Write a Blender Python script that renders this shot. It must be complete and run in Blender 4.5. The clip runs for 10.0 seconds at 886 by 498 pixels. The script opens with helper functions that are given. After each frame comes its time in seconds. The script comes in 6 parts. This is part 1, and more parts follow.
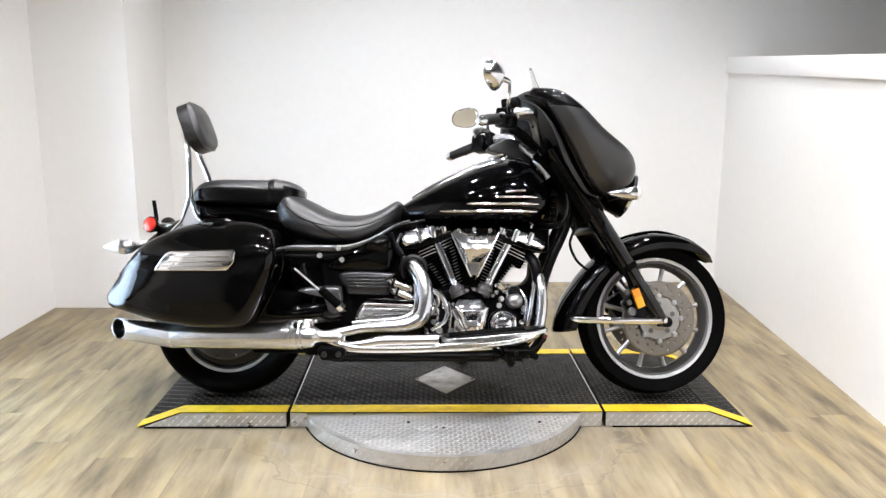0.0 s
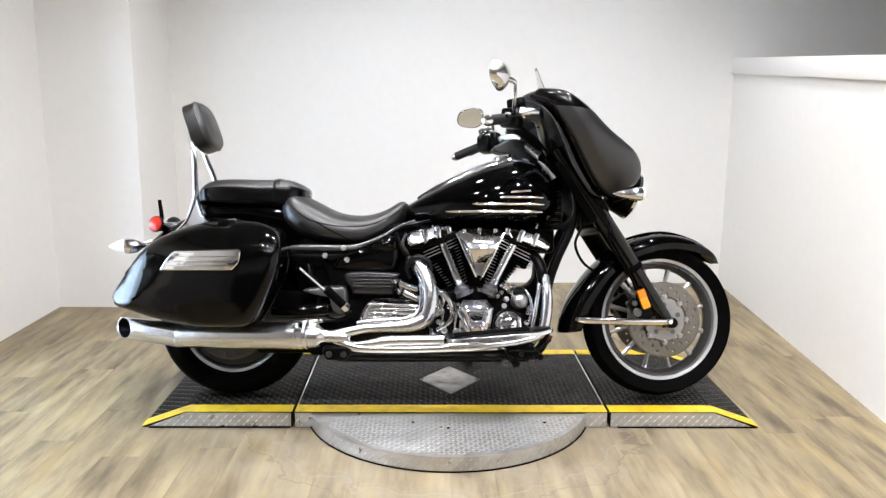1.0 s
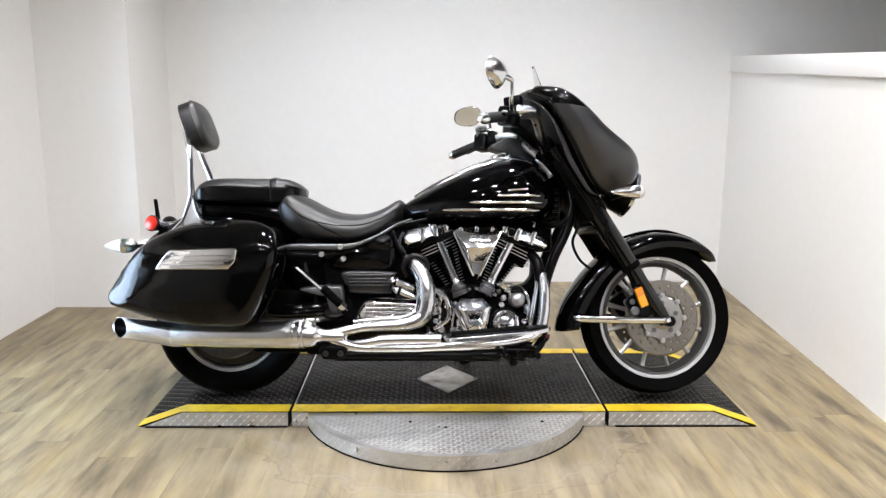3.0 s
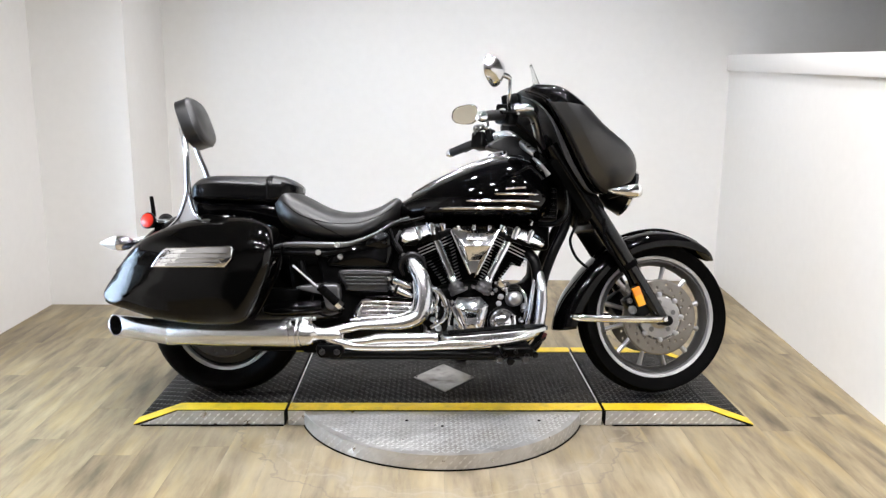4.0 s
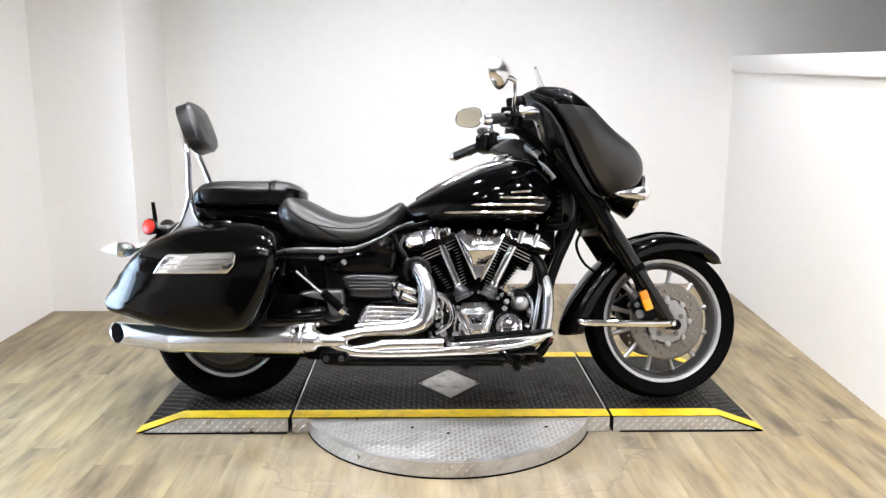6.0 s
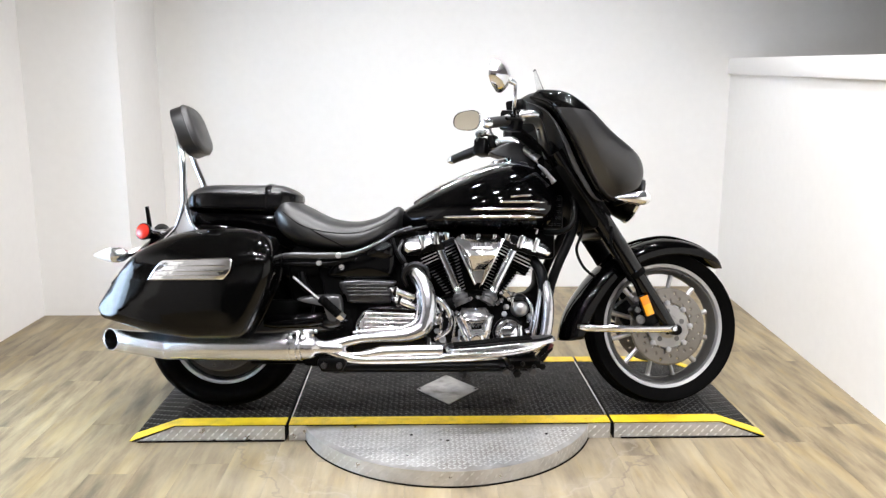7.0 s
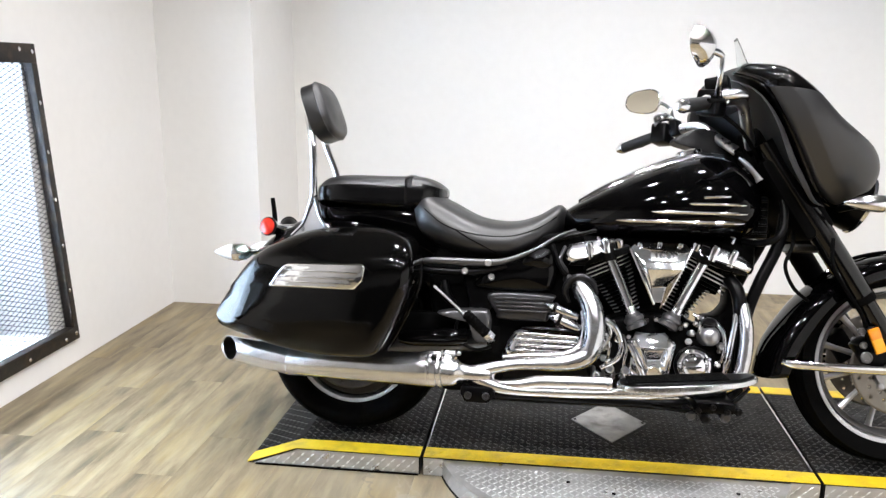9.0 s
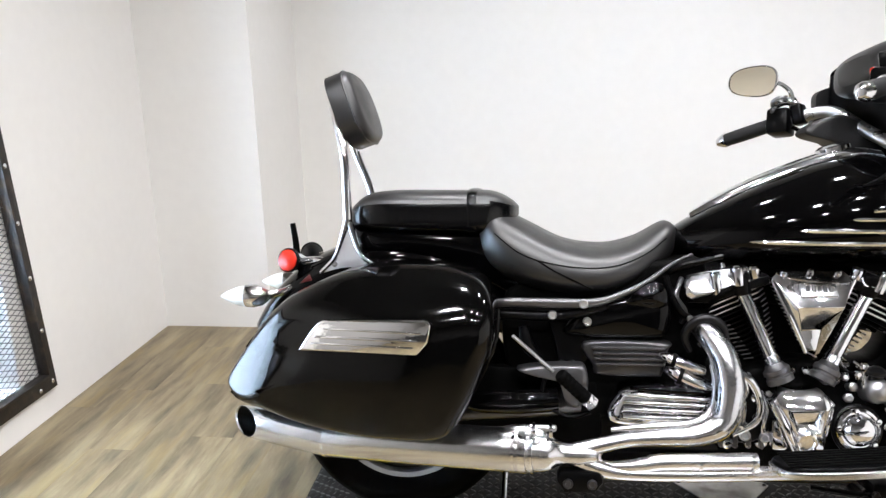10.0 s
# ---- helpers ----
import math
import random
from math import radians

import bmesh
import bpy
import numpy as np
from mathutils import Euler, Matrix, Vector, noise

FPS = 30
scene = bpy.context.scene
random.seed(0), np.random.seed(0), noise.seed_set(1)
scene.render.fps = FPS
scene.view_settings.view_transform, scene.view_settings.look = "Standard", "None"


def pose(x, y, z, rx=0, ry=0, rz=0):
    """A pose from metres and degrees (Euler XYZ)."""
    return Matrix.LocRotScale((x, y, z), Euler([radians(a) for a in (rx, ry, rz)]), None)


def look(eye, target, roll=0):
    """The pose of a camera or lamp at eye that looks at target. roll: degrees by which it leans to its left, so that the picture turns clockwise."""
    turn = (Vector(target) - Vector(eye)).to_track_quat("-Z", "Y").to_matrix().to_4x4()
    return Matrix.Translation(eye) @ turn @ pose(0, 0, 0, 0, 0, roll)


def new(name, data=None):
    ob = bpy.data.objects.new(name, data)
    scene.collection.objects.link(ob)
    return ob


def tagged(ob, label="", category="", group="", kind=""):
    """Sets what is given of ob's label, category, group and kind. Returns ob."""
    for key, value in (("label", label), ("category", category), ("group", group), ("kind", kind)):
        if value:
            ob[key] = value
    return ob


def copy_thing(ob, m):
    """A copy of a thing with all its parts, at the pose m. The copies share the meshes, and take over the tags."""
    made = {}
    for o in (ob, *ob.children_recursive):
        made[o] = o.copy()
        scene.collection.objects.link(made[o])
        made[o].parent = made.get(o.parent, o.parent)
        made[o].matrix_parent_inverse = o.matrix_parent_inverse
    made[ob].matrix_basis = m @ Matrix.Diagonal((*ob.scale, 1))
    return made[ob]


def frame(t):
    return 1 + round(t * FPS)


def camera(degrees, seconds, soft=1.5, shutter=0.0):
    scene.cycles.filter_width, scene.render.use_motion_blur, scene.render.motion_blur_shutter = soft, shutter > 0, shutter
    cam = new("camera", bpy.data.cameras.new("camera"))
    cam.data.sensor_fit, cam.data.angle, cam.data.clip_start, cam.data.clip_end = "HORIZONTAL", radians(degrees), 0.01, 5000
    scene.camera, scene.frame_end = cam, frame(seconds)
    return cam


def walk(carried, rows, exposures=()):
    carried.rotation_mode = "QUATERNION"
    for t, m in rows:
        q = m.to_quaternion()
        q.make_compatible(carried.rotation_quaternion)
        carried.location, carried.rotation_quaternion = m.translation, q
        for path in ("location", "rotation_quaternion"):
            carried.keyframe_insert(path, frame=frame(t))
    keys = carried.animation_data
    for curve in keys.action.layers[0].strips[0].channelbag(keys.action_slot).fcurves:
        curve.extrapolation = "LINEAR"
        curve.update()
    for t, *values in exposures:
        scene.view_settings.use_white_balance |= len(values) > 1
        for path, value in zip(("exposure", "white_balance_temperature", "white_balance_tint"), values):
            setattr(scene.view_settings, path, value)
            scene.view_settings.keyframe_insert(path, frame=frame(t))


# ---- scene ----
cam = camera(58.6, 10.0, 1.4)
PATH = [
    (0, (-0.07, -3.057, 1.265), (-0.024, -1.096, 0.874), 0.4),
    (0.5, (-0.068, -3.056, 1.262), (-0.026, -1.095, 0.87), 0.4),
    (1, (-0.076, -3.056, 1.264), (-0.039, -1.095, 0.874), 0.5),
    (1.5, (-0.07, -3.057, 1.259), (-0.029, -1.096, 0.868), 0.5),
    (2, (-0.073, -3.058, 1.252), (-0.03, -1.098, 0.857), 0.5),
    (2.5, (-0.069, -3.054, 1.256), (-0.032, -1.092, 0.868), 0.3),
    (4, (-0.07, -3.038, 1.257), (-0.022, -1.078, 0.862), 0.6),
    (4.5, (-0.073, -3.037, 1.257), (-0.026, -1.076, 0.866), 0.5),
    (5, (-0.074, -3.029, 1.257), (-0.026, -1.069, 0.861), 0.3),
    (5.5, (-0.074, -3.02, 1.253), (-0.035, -1.059, 0.864), 0.2),
    (7, (-0.107, -2.964, 1.266), (-0.042, -1.002, 0.879), 0.3),
    (7.5, (-0.108, -2.951, 1.263), (-0.031, -0.994, 0.859), 0.5),
    (8, (-0.141, -2.903, 1.258), (-0.02, -0.949, 0.849), 2.0),
    (8.2, (-0.148, -2.856, 1.263), (-0.05, -0.906, 0.831), 0.5),
    (8.3, (-0.16, -2.838, 1.262), (-0.051, -0.884, 0.852), 0.1),
    (8.5, (-0.18, -2.78, 1.258), (-0.124, -0.827, 0.828), -0.9),
    (8.7, (-0.187, -2.667, 1.252), (-0.212, -0.715, 0.815), -0.3),
    (9, (-0.224, -2.482, 1.256), (-0.479, -0.548, 0.816), 0.3),
    (9.1, (-0.231, -2.407, 1.259), (-0.514, -0.475, 0.826), 0.9),
    (9.2, (-0.27, -2.366, 1.262), (-0.581, -0.441, 0.816), 1.8),
    (9.4, (-0.339, -2.236, 1.254), (-0.72, -0.333, 0.772), 0.0),
    (9.5, (-0.384, -2.176, 1.258), (-0.744, -0.27, 0.768), -0.9),
    (9.6, (-0.414, -2.109, 1.26), (-0.741, -0.198, 0.769), -1.5),
    (9.7, (-0.44, -2.063, 1.28), (-0.727, -0.14, 0.809), -2.5),
    (9.8, (-0.457, -2.011, 1.285), (-0.725, -0.081, 0.835), -2.1),
    (10, (-0.507, -1.913, 1.28), (-0.735, 0.009, 0.775), -1.5),
]
walk(cam, [(t, look(eye, target, roll)) for t, eye, target, roll in PATH],
     [(0, -0.06), (1, -0.15), (1.5, -0.22), (2.5, -0.27), (4, -0.19), (5, -0.10), (7, -0.02), (8.5, -0.02), (9, -0.07), (10, -0.15)])

# ---- light ----
world = bpy.data.worlds.new("daylight")
scene.world = world
world.use_nodes = True
wn = world.node_tree
sky = wn.nodes.new("ShaderNodeTexSky")
sky.sky_type, sky.sun_disc, sky.sun_elevation, sky.sun_rotation = "NISHITA", False, radians(43), radians(287)
wn.links.new(sky.outputs[0], wn.nodes["Background"].inputs[0])
wn.nodes["Background"].inputs[1].default_value = 0.14
scene.view_settings.exposure = 0.0

CEIL = 2.9
LAMP_SPOTS = [(x, y) for y in (-2.4, -1.2) for x in (-1.2, -0.4, 0.4, 1.2)] + [(-0.7, 0.55), (0.25, 0.55), (1.2, 0.55)]
LAMP_WATTS, WINDOW_WATTS = 24.2, 170.0


def disc_lamp(x, y, z, watts, size):
    d = bpy.data.lights.new("downlight_beam", "AREA")
    d.shape, d.size, d.energy, d.color = "DISK", size, watts, (0.985, 0.975, 1.005)
    d.spread = radians(152)
    ob = new("downlight_beam", d)
    ob.matrix_world = pose(x, y, z)
    return ob


for lx, ly in LAMP_SPOTS:
    disc_lamp(lx, ly, CEIL - 0.045, LAMP_WATTS, 0.13)
d = bpy.data.lights.new("window_daylight", "AREA")
d.shape, d.size, d.size_y, d.energy, d.color = "RECTANGLE", 1.0, 1.6, WINDOW_WATTS, (0.64, 0.81, 1.0)
ob = new("window_daylight", d)
ob.matrix_world = pose(-2.612, -0.465, 0.73, 0, -90, 0)
d = bpy.data.lights.new("sun", "SUN")
d.energy, d.angle, d.color = 5.0, radians(0.6), (1.0, 0.95, 0.88)
ob = new("sun", d)
ob.matrix_world = look((-6, -1.5, 4.2), (-2.5, -0.4, 0.8))


# ---- materials ----
def material(name, color, rough=0.5, metal=0.0, coat=0.0, grain=None, bump=0.0, vary=0.0, rough_vary=0.0, island=0.0, transmit=0.0, emit=0.0, spec=0.5, stain=None):
    """Principled surface; grain: size of the fine pattern in metres; vary: lightness spread; stain: (colour, size, amount)."""
    m = bpy.data.materials.new(name)
    m.use_nodes = True
    nt = m.node_tree
    b = nt.nodes["Principled BSDF"]
    b.inputs["Base Color"].default_value = (*color, 1)
    b.inputs["Roughness"].default_value = rough
    b.inputs["Metallic"].default_value = metal
    b.inputs["Coat Weight"].default_value = coat
    b.inputs["Coat Roughness"].default_value = 0.03
    b.inputs["Specular IOR Level"].default_value = spec
    b.inputs["Transmission Weight"].default_value = transmit
    if emit:
        b.inputs["Emission Color"].default_value = (*color, 1)
        b.inputs["Emission Strength"].default_value = emit
    tc = nt.nodes.new("ShaderNodeTexCoord")

    def noise_node(size, detail=4.0):
        n = nt.nodes.new("ShaderNodeTexNoise")
        n.inputs["Scale"].default_value = 1.0 / size
        n.inputs["Detail"].default_value = detail
        nt.links.new(tc.outputs["Object"], n.inputs["Vector"])
        return n.outputs["Fac"]

    col = None
    if vary or island:
        hsv = nt.nodes.new("ShaderNodeHueSaturation")
        hsv.inputs["Color"].default_value = (*color, 1)
        src = noise_node((grain or 0.02) * 12, 5.0)
        r = nt.nodes.new("ShaderNodeMapRange")
        r.inputs["From Min"].default_value, r.inputs["From Max"].default_value = 0.25, 0.75
        r.inputs["To Min"].default_value, r.inputs["To Max"].default_value = 1 - vary, 1 + vary
        nt.links.new(src, r.inputs["Value"])
        nt.links.new(r.outputs[0], hsv.inputs["Value"])
        col = hsv.outputs["Color"]
    if stain:
        scol, ssize, amount = stain
        mix = nt.nodes.new("ShaderNodeMix")
        mix.data_type = "RGBA"
        ramp = nt.nodes.new("ShaderNodeMapRange")
        ramp.inputs["From Min"].default_value, ramp.inputs["From Max"].default_value = 0.5, 0.75
        ramp.inputs["To Max"].default_value = amount
        nt.links.new(noise_node(ssize, 8.0), ramp.inputs["Value"])
        nt.links.new(ramp.outputs[0], mix.inputs["Factor"])
        mix.inputs[6].default_value = (*color, 1)
        if col:
            nt.links.new(col, mix.inputs[6])
        mix.inputs[7].default_value = (*scol, 1)
        col = mix.outputs[2]
    if col:
        nt.links.new(col, b.inputs["Base Color"])
    if rough_vary:
        r = nt.nodes.new("ShaderNodeMapRange")
        r.inputs["From Min"].default_value, r.inputs["From Max"].default_value = 0.3, 0.7
        r.inputs["To Min"].default_value, r.inputs["To Max"].default_value = max(rough - rough_vary, 0.01), rough + rough_vary
        nt.links.new(noise_node(0.06, 6.0), r.inputs["Value"])
        nt.links.new(r.outputs[0], b.inputs["Roughness"])
    if grain and bump:
        bp = nt.nodes.new("ShaderNodeBump")
        bp.inputs["Strength"].default_value = bump
        bp.inputs["Distance"].default_value = grain * 0.3
        nt.links.new(noise_node(grain, 3.0), bp.inputs["Height"])
        nt.links.new(bp.outputs[0], b.inputs["Normal"])
    return m


def plank_material():
    """Pale vinyl plank: streaked along the board, each board with its own tone."""
    m = material("vinyl_plank", (0.42, 0.33, 0.22), 0.45)
    nt = m.node_tree
    b = nt.nodes["Principled BSDF"]
    tc = nt.nodes.new("ShaderNodeTexCoord")
    info = nt.nodes.new("ShaderNodeObjectInfo")
    mapping = nt.nodes.new("ShaderNodeMapping")
    mapping.inputs["Scale"].default_value = (10.5, 1.5, 1.0)
    comb = nt.nodes.new("ShaderNodeCombineXYZ")
    mul = nt.nodes.new("ShaderNodeMath")
    mul.operation = "MULTIPLY"
    mul.inputs[1].default_value = 37.0
    nt.links.new(info.outputs["Random"], mul.inputs[0])
    nt.links.new(mul.outputs[0], comb.inputs[0])
    nt.links.new(mul.outputs[0], comb.inputs[1])
    nt.links.new(comb.outputs[0], mapping.inputs["Location"])
    nt.links.new(tc.outputs["Object"], mapping.inputs["Vector"])
    streak = nt.nodes.new("ShaderNodeTexNoise")
    streak.inputs["Scale"].default_value, streak.inputs["Detail"].default_value, streak.inputs["Roughness"].default_value = 1.3, 6.0, 0.58
    nt.links.new(mapping.outputs[0], streak.inputs["Vector"])
    ramp = nt.nodes.new("ShaderNodeValToRGB")
    e = ramp.color_ramp.elements
    e[0].position, e[0].color = 0.33, (0.070, 0.049, 0.027, 1)
    e[1].position, e[1].color = 0.70, (0.368, 0.300, 0.180, 1)
    mid = ramp.color_ramp.elements.new(0.5)
    mid.color = (0.212, 0.162, 0.087, 1)
    nt.links.new(streak.outputs["Fac"], ramp.inputs["Fac"])
    hsv = nt.nodes.new("ShaderNodeHueSaturation")
    tone = nt.nodes.new("ShaderNodeMapRange")
    tone.inputs["To Min"].default_value, tone.inputs["To Max"].default_value = 0.84, 1.14
    nt.links.new(info.outputs["Random"], tone.inputs["Value"])
    nt.links.new(tone.outputs[0], hsv.inputs["Value"])
    nt.links.new(ramp.outputs[0], hsv.inputs["Color"])
    worn = nt.nodes.new("ShaderNodeTexNoise")
    worn.inputs["Scale"].default_value, worn.inputs["Detail"].default_value, worn.inputs["Roughness"].default_value = 1.0, 5.0, 0.6
    worn_map = nt.nodes.new("ShaderNodeMapping")
    worn_map.inputs["Scale"].default_value = (13.0, 2.2, 1.0)
    nt.links.new(comb.outputs[0], worn_map.inputs["Location"])
    nt.links.new(tc.outputs["Object"], worn_map.inputs["Vector"])
    nt.links.new(worn_map.outputs[0], worn.inputs["Vector"])
    tint = nt.nodes.new("ShaderNodeValToRGB")
    te = tint.color_ramp.elements
    te[0].position, te[0].color = 0.40, (0.085, 0.064, 0.040, 1)
    te[1].position, te[1].color = 0.62, (0.312, 0.230, 0.094, 1)
    pale = tint.color_ramp.elements.new(0.52)
    pale.color = (0.262, 0.216, 0.138, 1)
    nt.links.new(worn.outputs["Fac"], tint.inputs["Fac"])
    blend = nt.nodes.new("ShaderNodeMix")
    blend.data_type = "RGBA"
    blend.inputs["Factor"].default_value = 0.36
    nt.links.new(hsv.outputs[0], blend.inputs[6])
    nt.links.new(tint.outputs[0], blend.inputs[7])
    # old tyre scuffs in an arc round the turntable
    geo = nt.nodes.new("ShaderNodeNewGeometry")
    far_off = nt.nodes.new("ShaderNodeVectorMath")
    far_off.operation = "DISTANCE"
    far_off.inputs[1].default_value = (0.0, -0.05, 0.0)
    nt.links.new(geo.outputs["Position"], far_off.inputs[0])
    band = nt.nodes.new("ShaderNodeMapRange")
    band.interpolation_type = "SMOOTHSTEP"
    off = nt.nodes.new("ShaderNodeMath")
    off.operation = "SUBTRACT"
    off.inputs[1].default_value = 0.67
    nt.links.new(far_off.outputs["Value"], off.inputs[0])
    mag = nt.nodes.new("ShaderNodeMath")
    mag.operation = "ABSOLUTE"
    nt.links.new(off.outputs[0], mag.inputs[0])
    nt.links.new(mag.outputs[0], band.inputs["Value"])
    band.inputs["From Min"].default_value, band.inputs["From Max"].default_value = 0.045, 0.0
    patch = nt.nodes.new("ShaderNodeTexNoise")
    patch.inputs["Scale"].default_value, patch.inputs["Detail"].default_value = 9.0, 6.0
    nt.links.new(geo.outputs["Position"], patch.inputs["Vector"])
    cut = nt.nodes.new("ShaderNodeMapRange")
    cut.inputs["From Min"].default_value, cut.inputs["From Max"].default_value, cut.inputs["To Max"].default_value = 0.45, 0.7, 0.4
    nt.links.new(patch.outputs["Fac"], cut.inputs["Value"])
    both = nt.nodes.new("ShaderNodeMath")
    both.operation = "MULTIPLY"
    nt.links.new(band.outputs[0], both.inputs[0])
    nt.links.new(cut.outputs[0], both.inputs[1])
    scuff = nt.nodes.new("ShaderNodeMix")
    scuff.data_type = "RGBA"
    scuff.inputs[7].default_value = (0.11, 0.095, 0.085, 1)
    nt.links.new(both.outputs[0], scuff.inputs["Factor"])
    nt.links.new(blend.outputs[2], scuff.inputs[6])
    swirl = nt.nodes.new("ShaderNodeMath")
    swirl.operation, swirl.inputs[1].default_value = "MULTIPLY_ADD", 0.20
    nt.links.new(patch.outputs["Fac"], swirl.inputs[0])
    nt.links.new(far_off.outputs["Value"], swirl.inputs[2])
    # blotchy pale wear round the step, with the brighter light there painted in
    near_step = nt.nodes.new("ShaderNodeMapRange")
    near_step.interpolation_type = "SMOOTHSTEP"
    near_step.inputs["From Min"].default_value, near_step.inputs["From Max"].default_value = 1.45, 0.80
    nt.links.new(swirl.outputs[0], near_step.inputs["Value"])
    blotch = nt.nodes.new("ShaderNodeTexNoise")
    blotch.inputs["Scale"].default_value, blotch.inputs["Detail"].default_value = 4.5, 7.0
    nt.links.new(geo.outputs["Position"], blotch.inputs["Vector"])
    pale_blotch = nt.nodes.new("ShaderNodeMapRange")
    pale_blotch.inputs["From Min"].default_value, pale_blotch.inputs["From Max"].default_value = 0.36, 0.66
    pale_blotch.inputs["To Min"].default_value, pale_blotch.inputs["To Max"].default_value = 0.10, 0.46
    nt.links.new(blotch.outputs["Fac"], pale_blotch.inputs["Value"])
    pale_amount = nt.nodes.new("ShaderNodeMath")
    pale_amount.operation = "MULTIPLY"
    nt.links.new(near_step.outputs[0], pale_amount.inputs[0])
    nt.links.new(pale_blotch.outputs[0], pale_amount.inputs[1])
    paled = nt.nodes.new("ShaderNodeMix")
    paled.data_type = "RGBA"
    paled.inputs[7].default_value = (0.350, 0.305, 0.235, 1)
    nt.links.new(pale_amount.outputs[0], paled.inputs["Factor"])
    nt.links.new(scuff.outputs[2], paled.inputs[6])
    last = paled.outputs[2]
    for radius, width, amount, tone_of in ((0.80, 0.012, 0.34, (0.34, 0.30, 0.25, 1)), (0.87, 0.009, 0.46, (0.12, 0.10, 0.085, 1)), (0.76, 0.008, 0.18, (0.33, 0.29, 0.25, 1))):
        away = nt.nodes.new("ShaderNodeMath")
        away.operation, away.inputs[1].default_value = "SUBTRACT", radius
        nt.links.new(swirl.outputs[0], away.inputs[0])
        size = nt.nodes.new("ShaderNodeMath")
        size.operation = "ABSOLUTE"
        nt.links.new(away.outputs[0], size.inputs[0])
        ringed = nt.nodes.new("ShaderNodeMapRange")
        ringed.interpolation_type = "SMOOTHSTEP"
        ringed.inputs["From Min"].default_value, ringed.inputs["From Max"].default_value = width, 0.0
        ringed.inputs["To Max"].default_value = amount
        nt.links.new(size.outputs[0], ringed.inputs["Value"])
        over = nt.nodes.new("ShaderNodeMix")
        over.data_type = "RGBA"
        over.inputs[7].default_value = tone_of
        nt.links.new(ringed.outputs[0], over.inputs["Factor"])
        nt.links.new(last, over.inputs[6])
        last = over.outputs[2]
    nt.links.new(last, b.inputs["Base Color"])
    bp = nt.nodes.new("ShaderNodeBump")
    bp.inputs["Strength"].default_value, bp.inputs["Distance"].default_value = 0.25, 0.002
    nt.links.new(streak.outputs["Fac"], bp.inputs["Height"])
    nt.links.new(bp.outputs[0], b.inputs["Normal"])
    return m


M_wall = material("white_wall_paint", (0.80, 0.79, 0.77), 0.55, grain=0.004, bump=0.12, vary=0.015)
M_ceiling = material("grey_ceiling_paint", (0.2, 0.2, 0.2), 0.85, grain=0.01, bump=0.2, vary=0.1)
M_shop = material("grey_shop_wall_paint", (0.36, 0.355, 0.35), 0.7, grain=0.006, bump=0.15, vary=0.08)
M_lowdark = material("dark_for_reflections", (0.02, 0.02, 0.021), 0.6, grain=0.006, bump=0.15, vary=0.2)
M_trim = material("white_trim_paint", (0.82, 0.81, 0.80), 0.4, grain=0.004, bump=0.05, vary=0.01)
M_plank = plank_material()
M_slab = material("dark_subfloor", (0.10, 0.08, 0.06), 0.8, vary=0.1)
M_black = material("gloss_black_paint", (0.0007, 0.0007, 0.0008), 0.05, spec=0.2)
M_bag = material("saddlebag_black_lacquer", (0.0008, 0.0008, 0.0008), 0.08, spec=0.26, grain=0.03, bump=0.02)
M_satin = material("satin_black_paint", (0.0014, 0.0014, 0.0016), 0.28, grain=0.002, bump=0.05, spec=0.09)
M_matt = material("matt_black_plastic", (0.0014, 0.0014, 0.0014), 0.5, grain=0.0015, bump=0.15, spec=0.03)
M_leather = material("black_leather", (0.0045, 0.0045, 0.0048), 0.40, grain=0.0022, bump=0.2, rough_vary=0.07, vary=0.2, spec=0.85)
M_deepblack = material("smooth_deep_black", (0.0016, 0.0016, 0.0018), 0.2, grain=0.003, bump=0.06, spec=0.3)
M_rubber = material("tyre_rubber", (0.0014, 0.0014, 0.0014), 0.58, grain=0.003, bump=0.2, vary=0.25, spec=0.03)
M_chrome = material("chrome", (0.72, 0.725, 0.745), 0.09, metal=1.0, rough_vary=0.04, grain=0.05, bump=0.10)
M_header = material("warm_chrome", (0.62, 0.62, 0.635), 0.19, metal=1.0, rough_vary=0.07, grain=0.03, bump=0.22)
M_muffler = material("bright_muffler_chrome", (0.62, 0.625, 0.635), 0.21, metal=1.0, rough_vary=0.05, grain=0.06, bump=0.08)
M_plate = material("bright_satin_chrome", (0.68, 0.69, 0.71), 0.2, metal=1.0, rough_vary=0.06)
M_bar = material("satin_bar_chrome", (0.62, 0.625, 0.64), 0.30, metal=1.0, rough_vary=0.05)
M_badge = material("polished_badge_chrome", (0.82, 0.825, 0.83), 0.08, metal=1.0, rough_vary=0.04, grain=0.05, bump=0.06)
M_rim = material("machined_rim_aluminium", (0.45, 0.45, 0.46), 0.36, metal=0.55, rough_vary=0.05)
M_barrel = material("cast_wheel_silver", (0.11, 0.108, 0.105), 0.33, metal=0.6, rough_vary=0.06)
M_carrier = material("brushed_disc_carrier", (0.31, 0.30, 0.285), 0.38, metal=0.7, grain=0.004, bump=0.08, rough_vary=0.06, vary=0.12)
M_sidesheen = material("fairing_side_sheen", (0.008, 0.008, 0.0085), 0.40, spec=0.8, grain=0.02, bump=0.02)
M_dash = material("grey_black_dash_plastic", (0.010, 0.010, 0.0104), 0.42, grain=0.0015, bump=0.12, vary=0.1, spec=0.4)
M_grip = material("ribbed_grip_rubber", (0.014, 0.014, 0.0145), 0.5, grain=0.002, bump=0.2, spec=0.3)
M_fairing = material("fairing_black_lacquer", (0.0012, 0.0012, 0.0013), 0.12, spec=0.4, grain=0.02, bump=0.02)
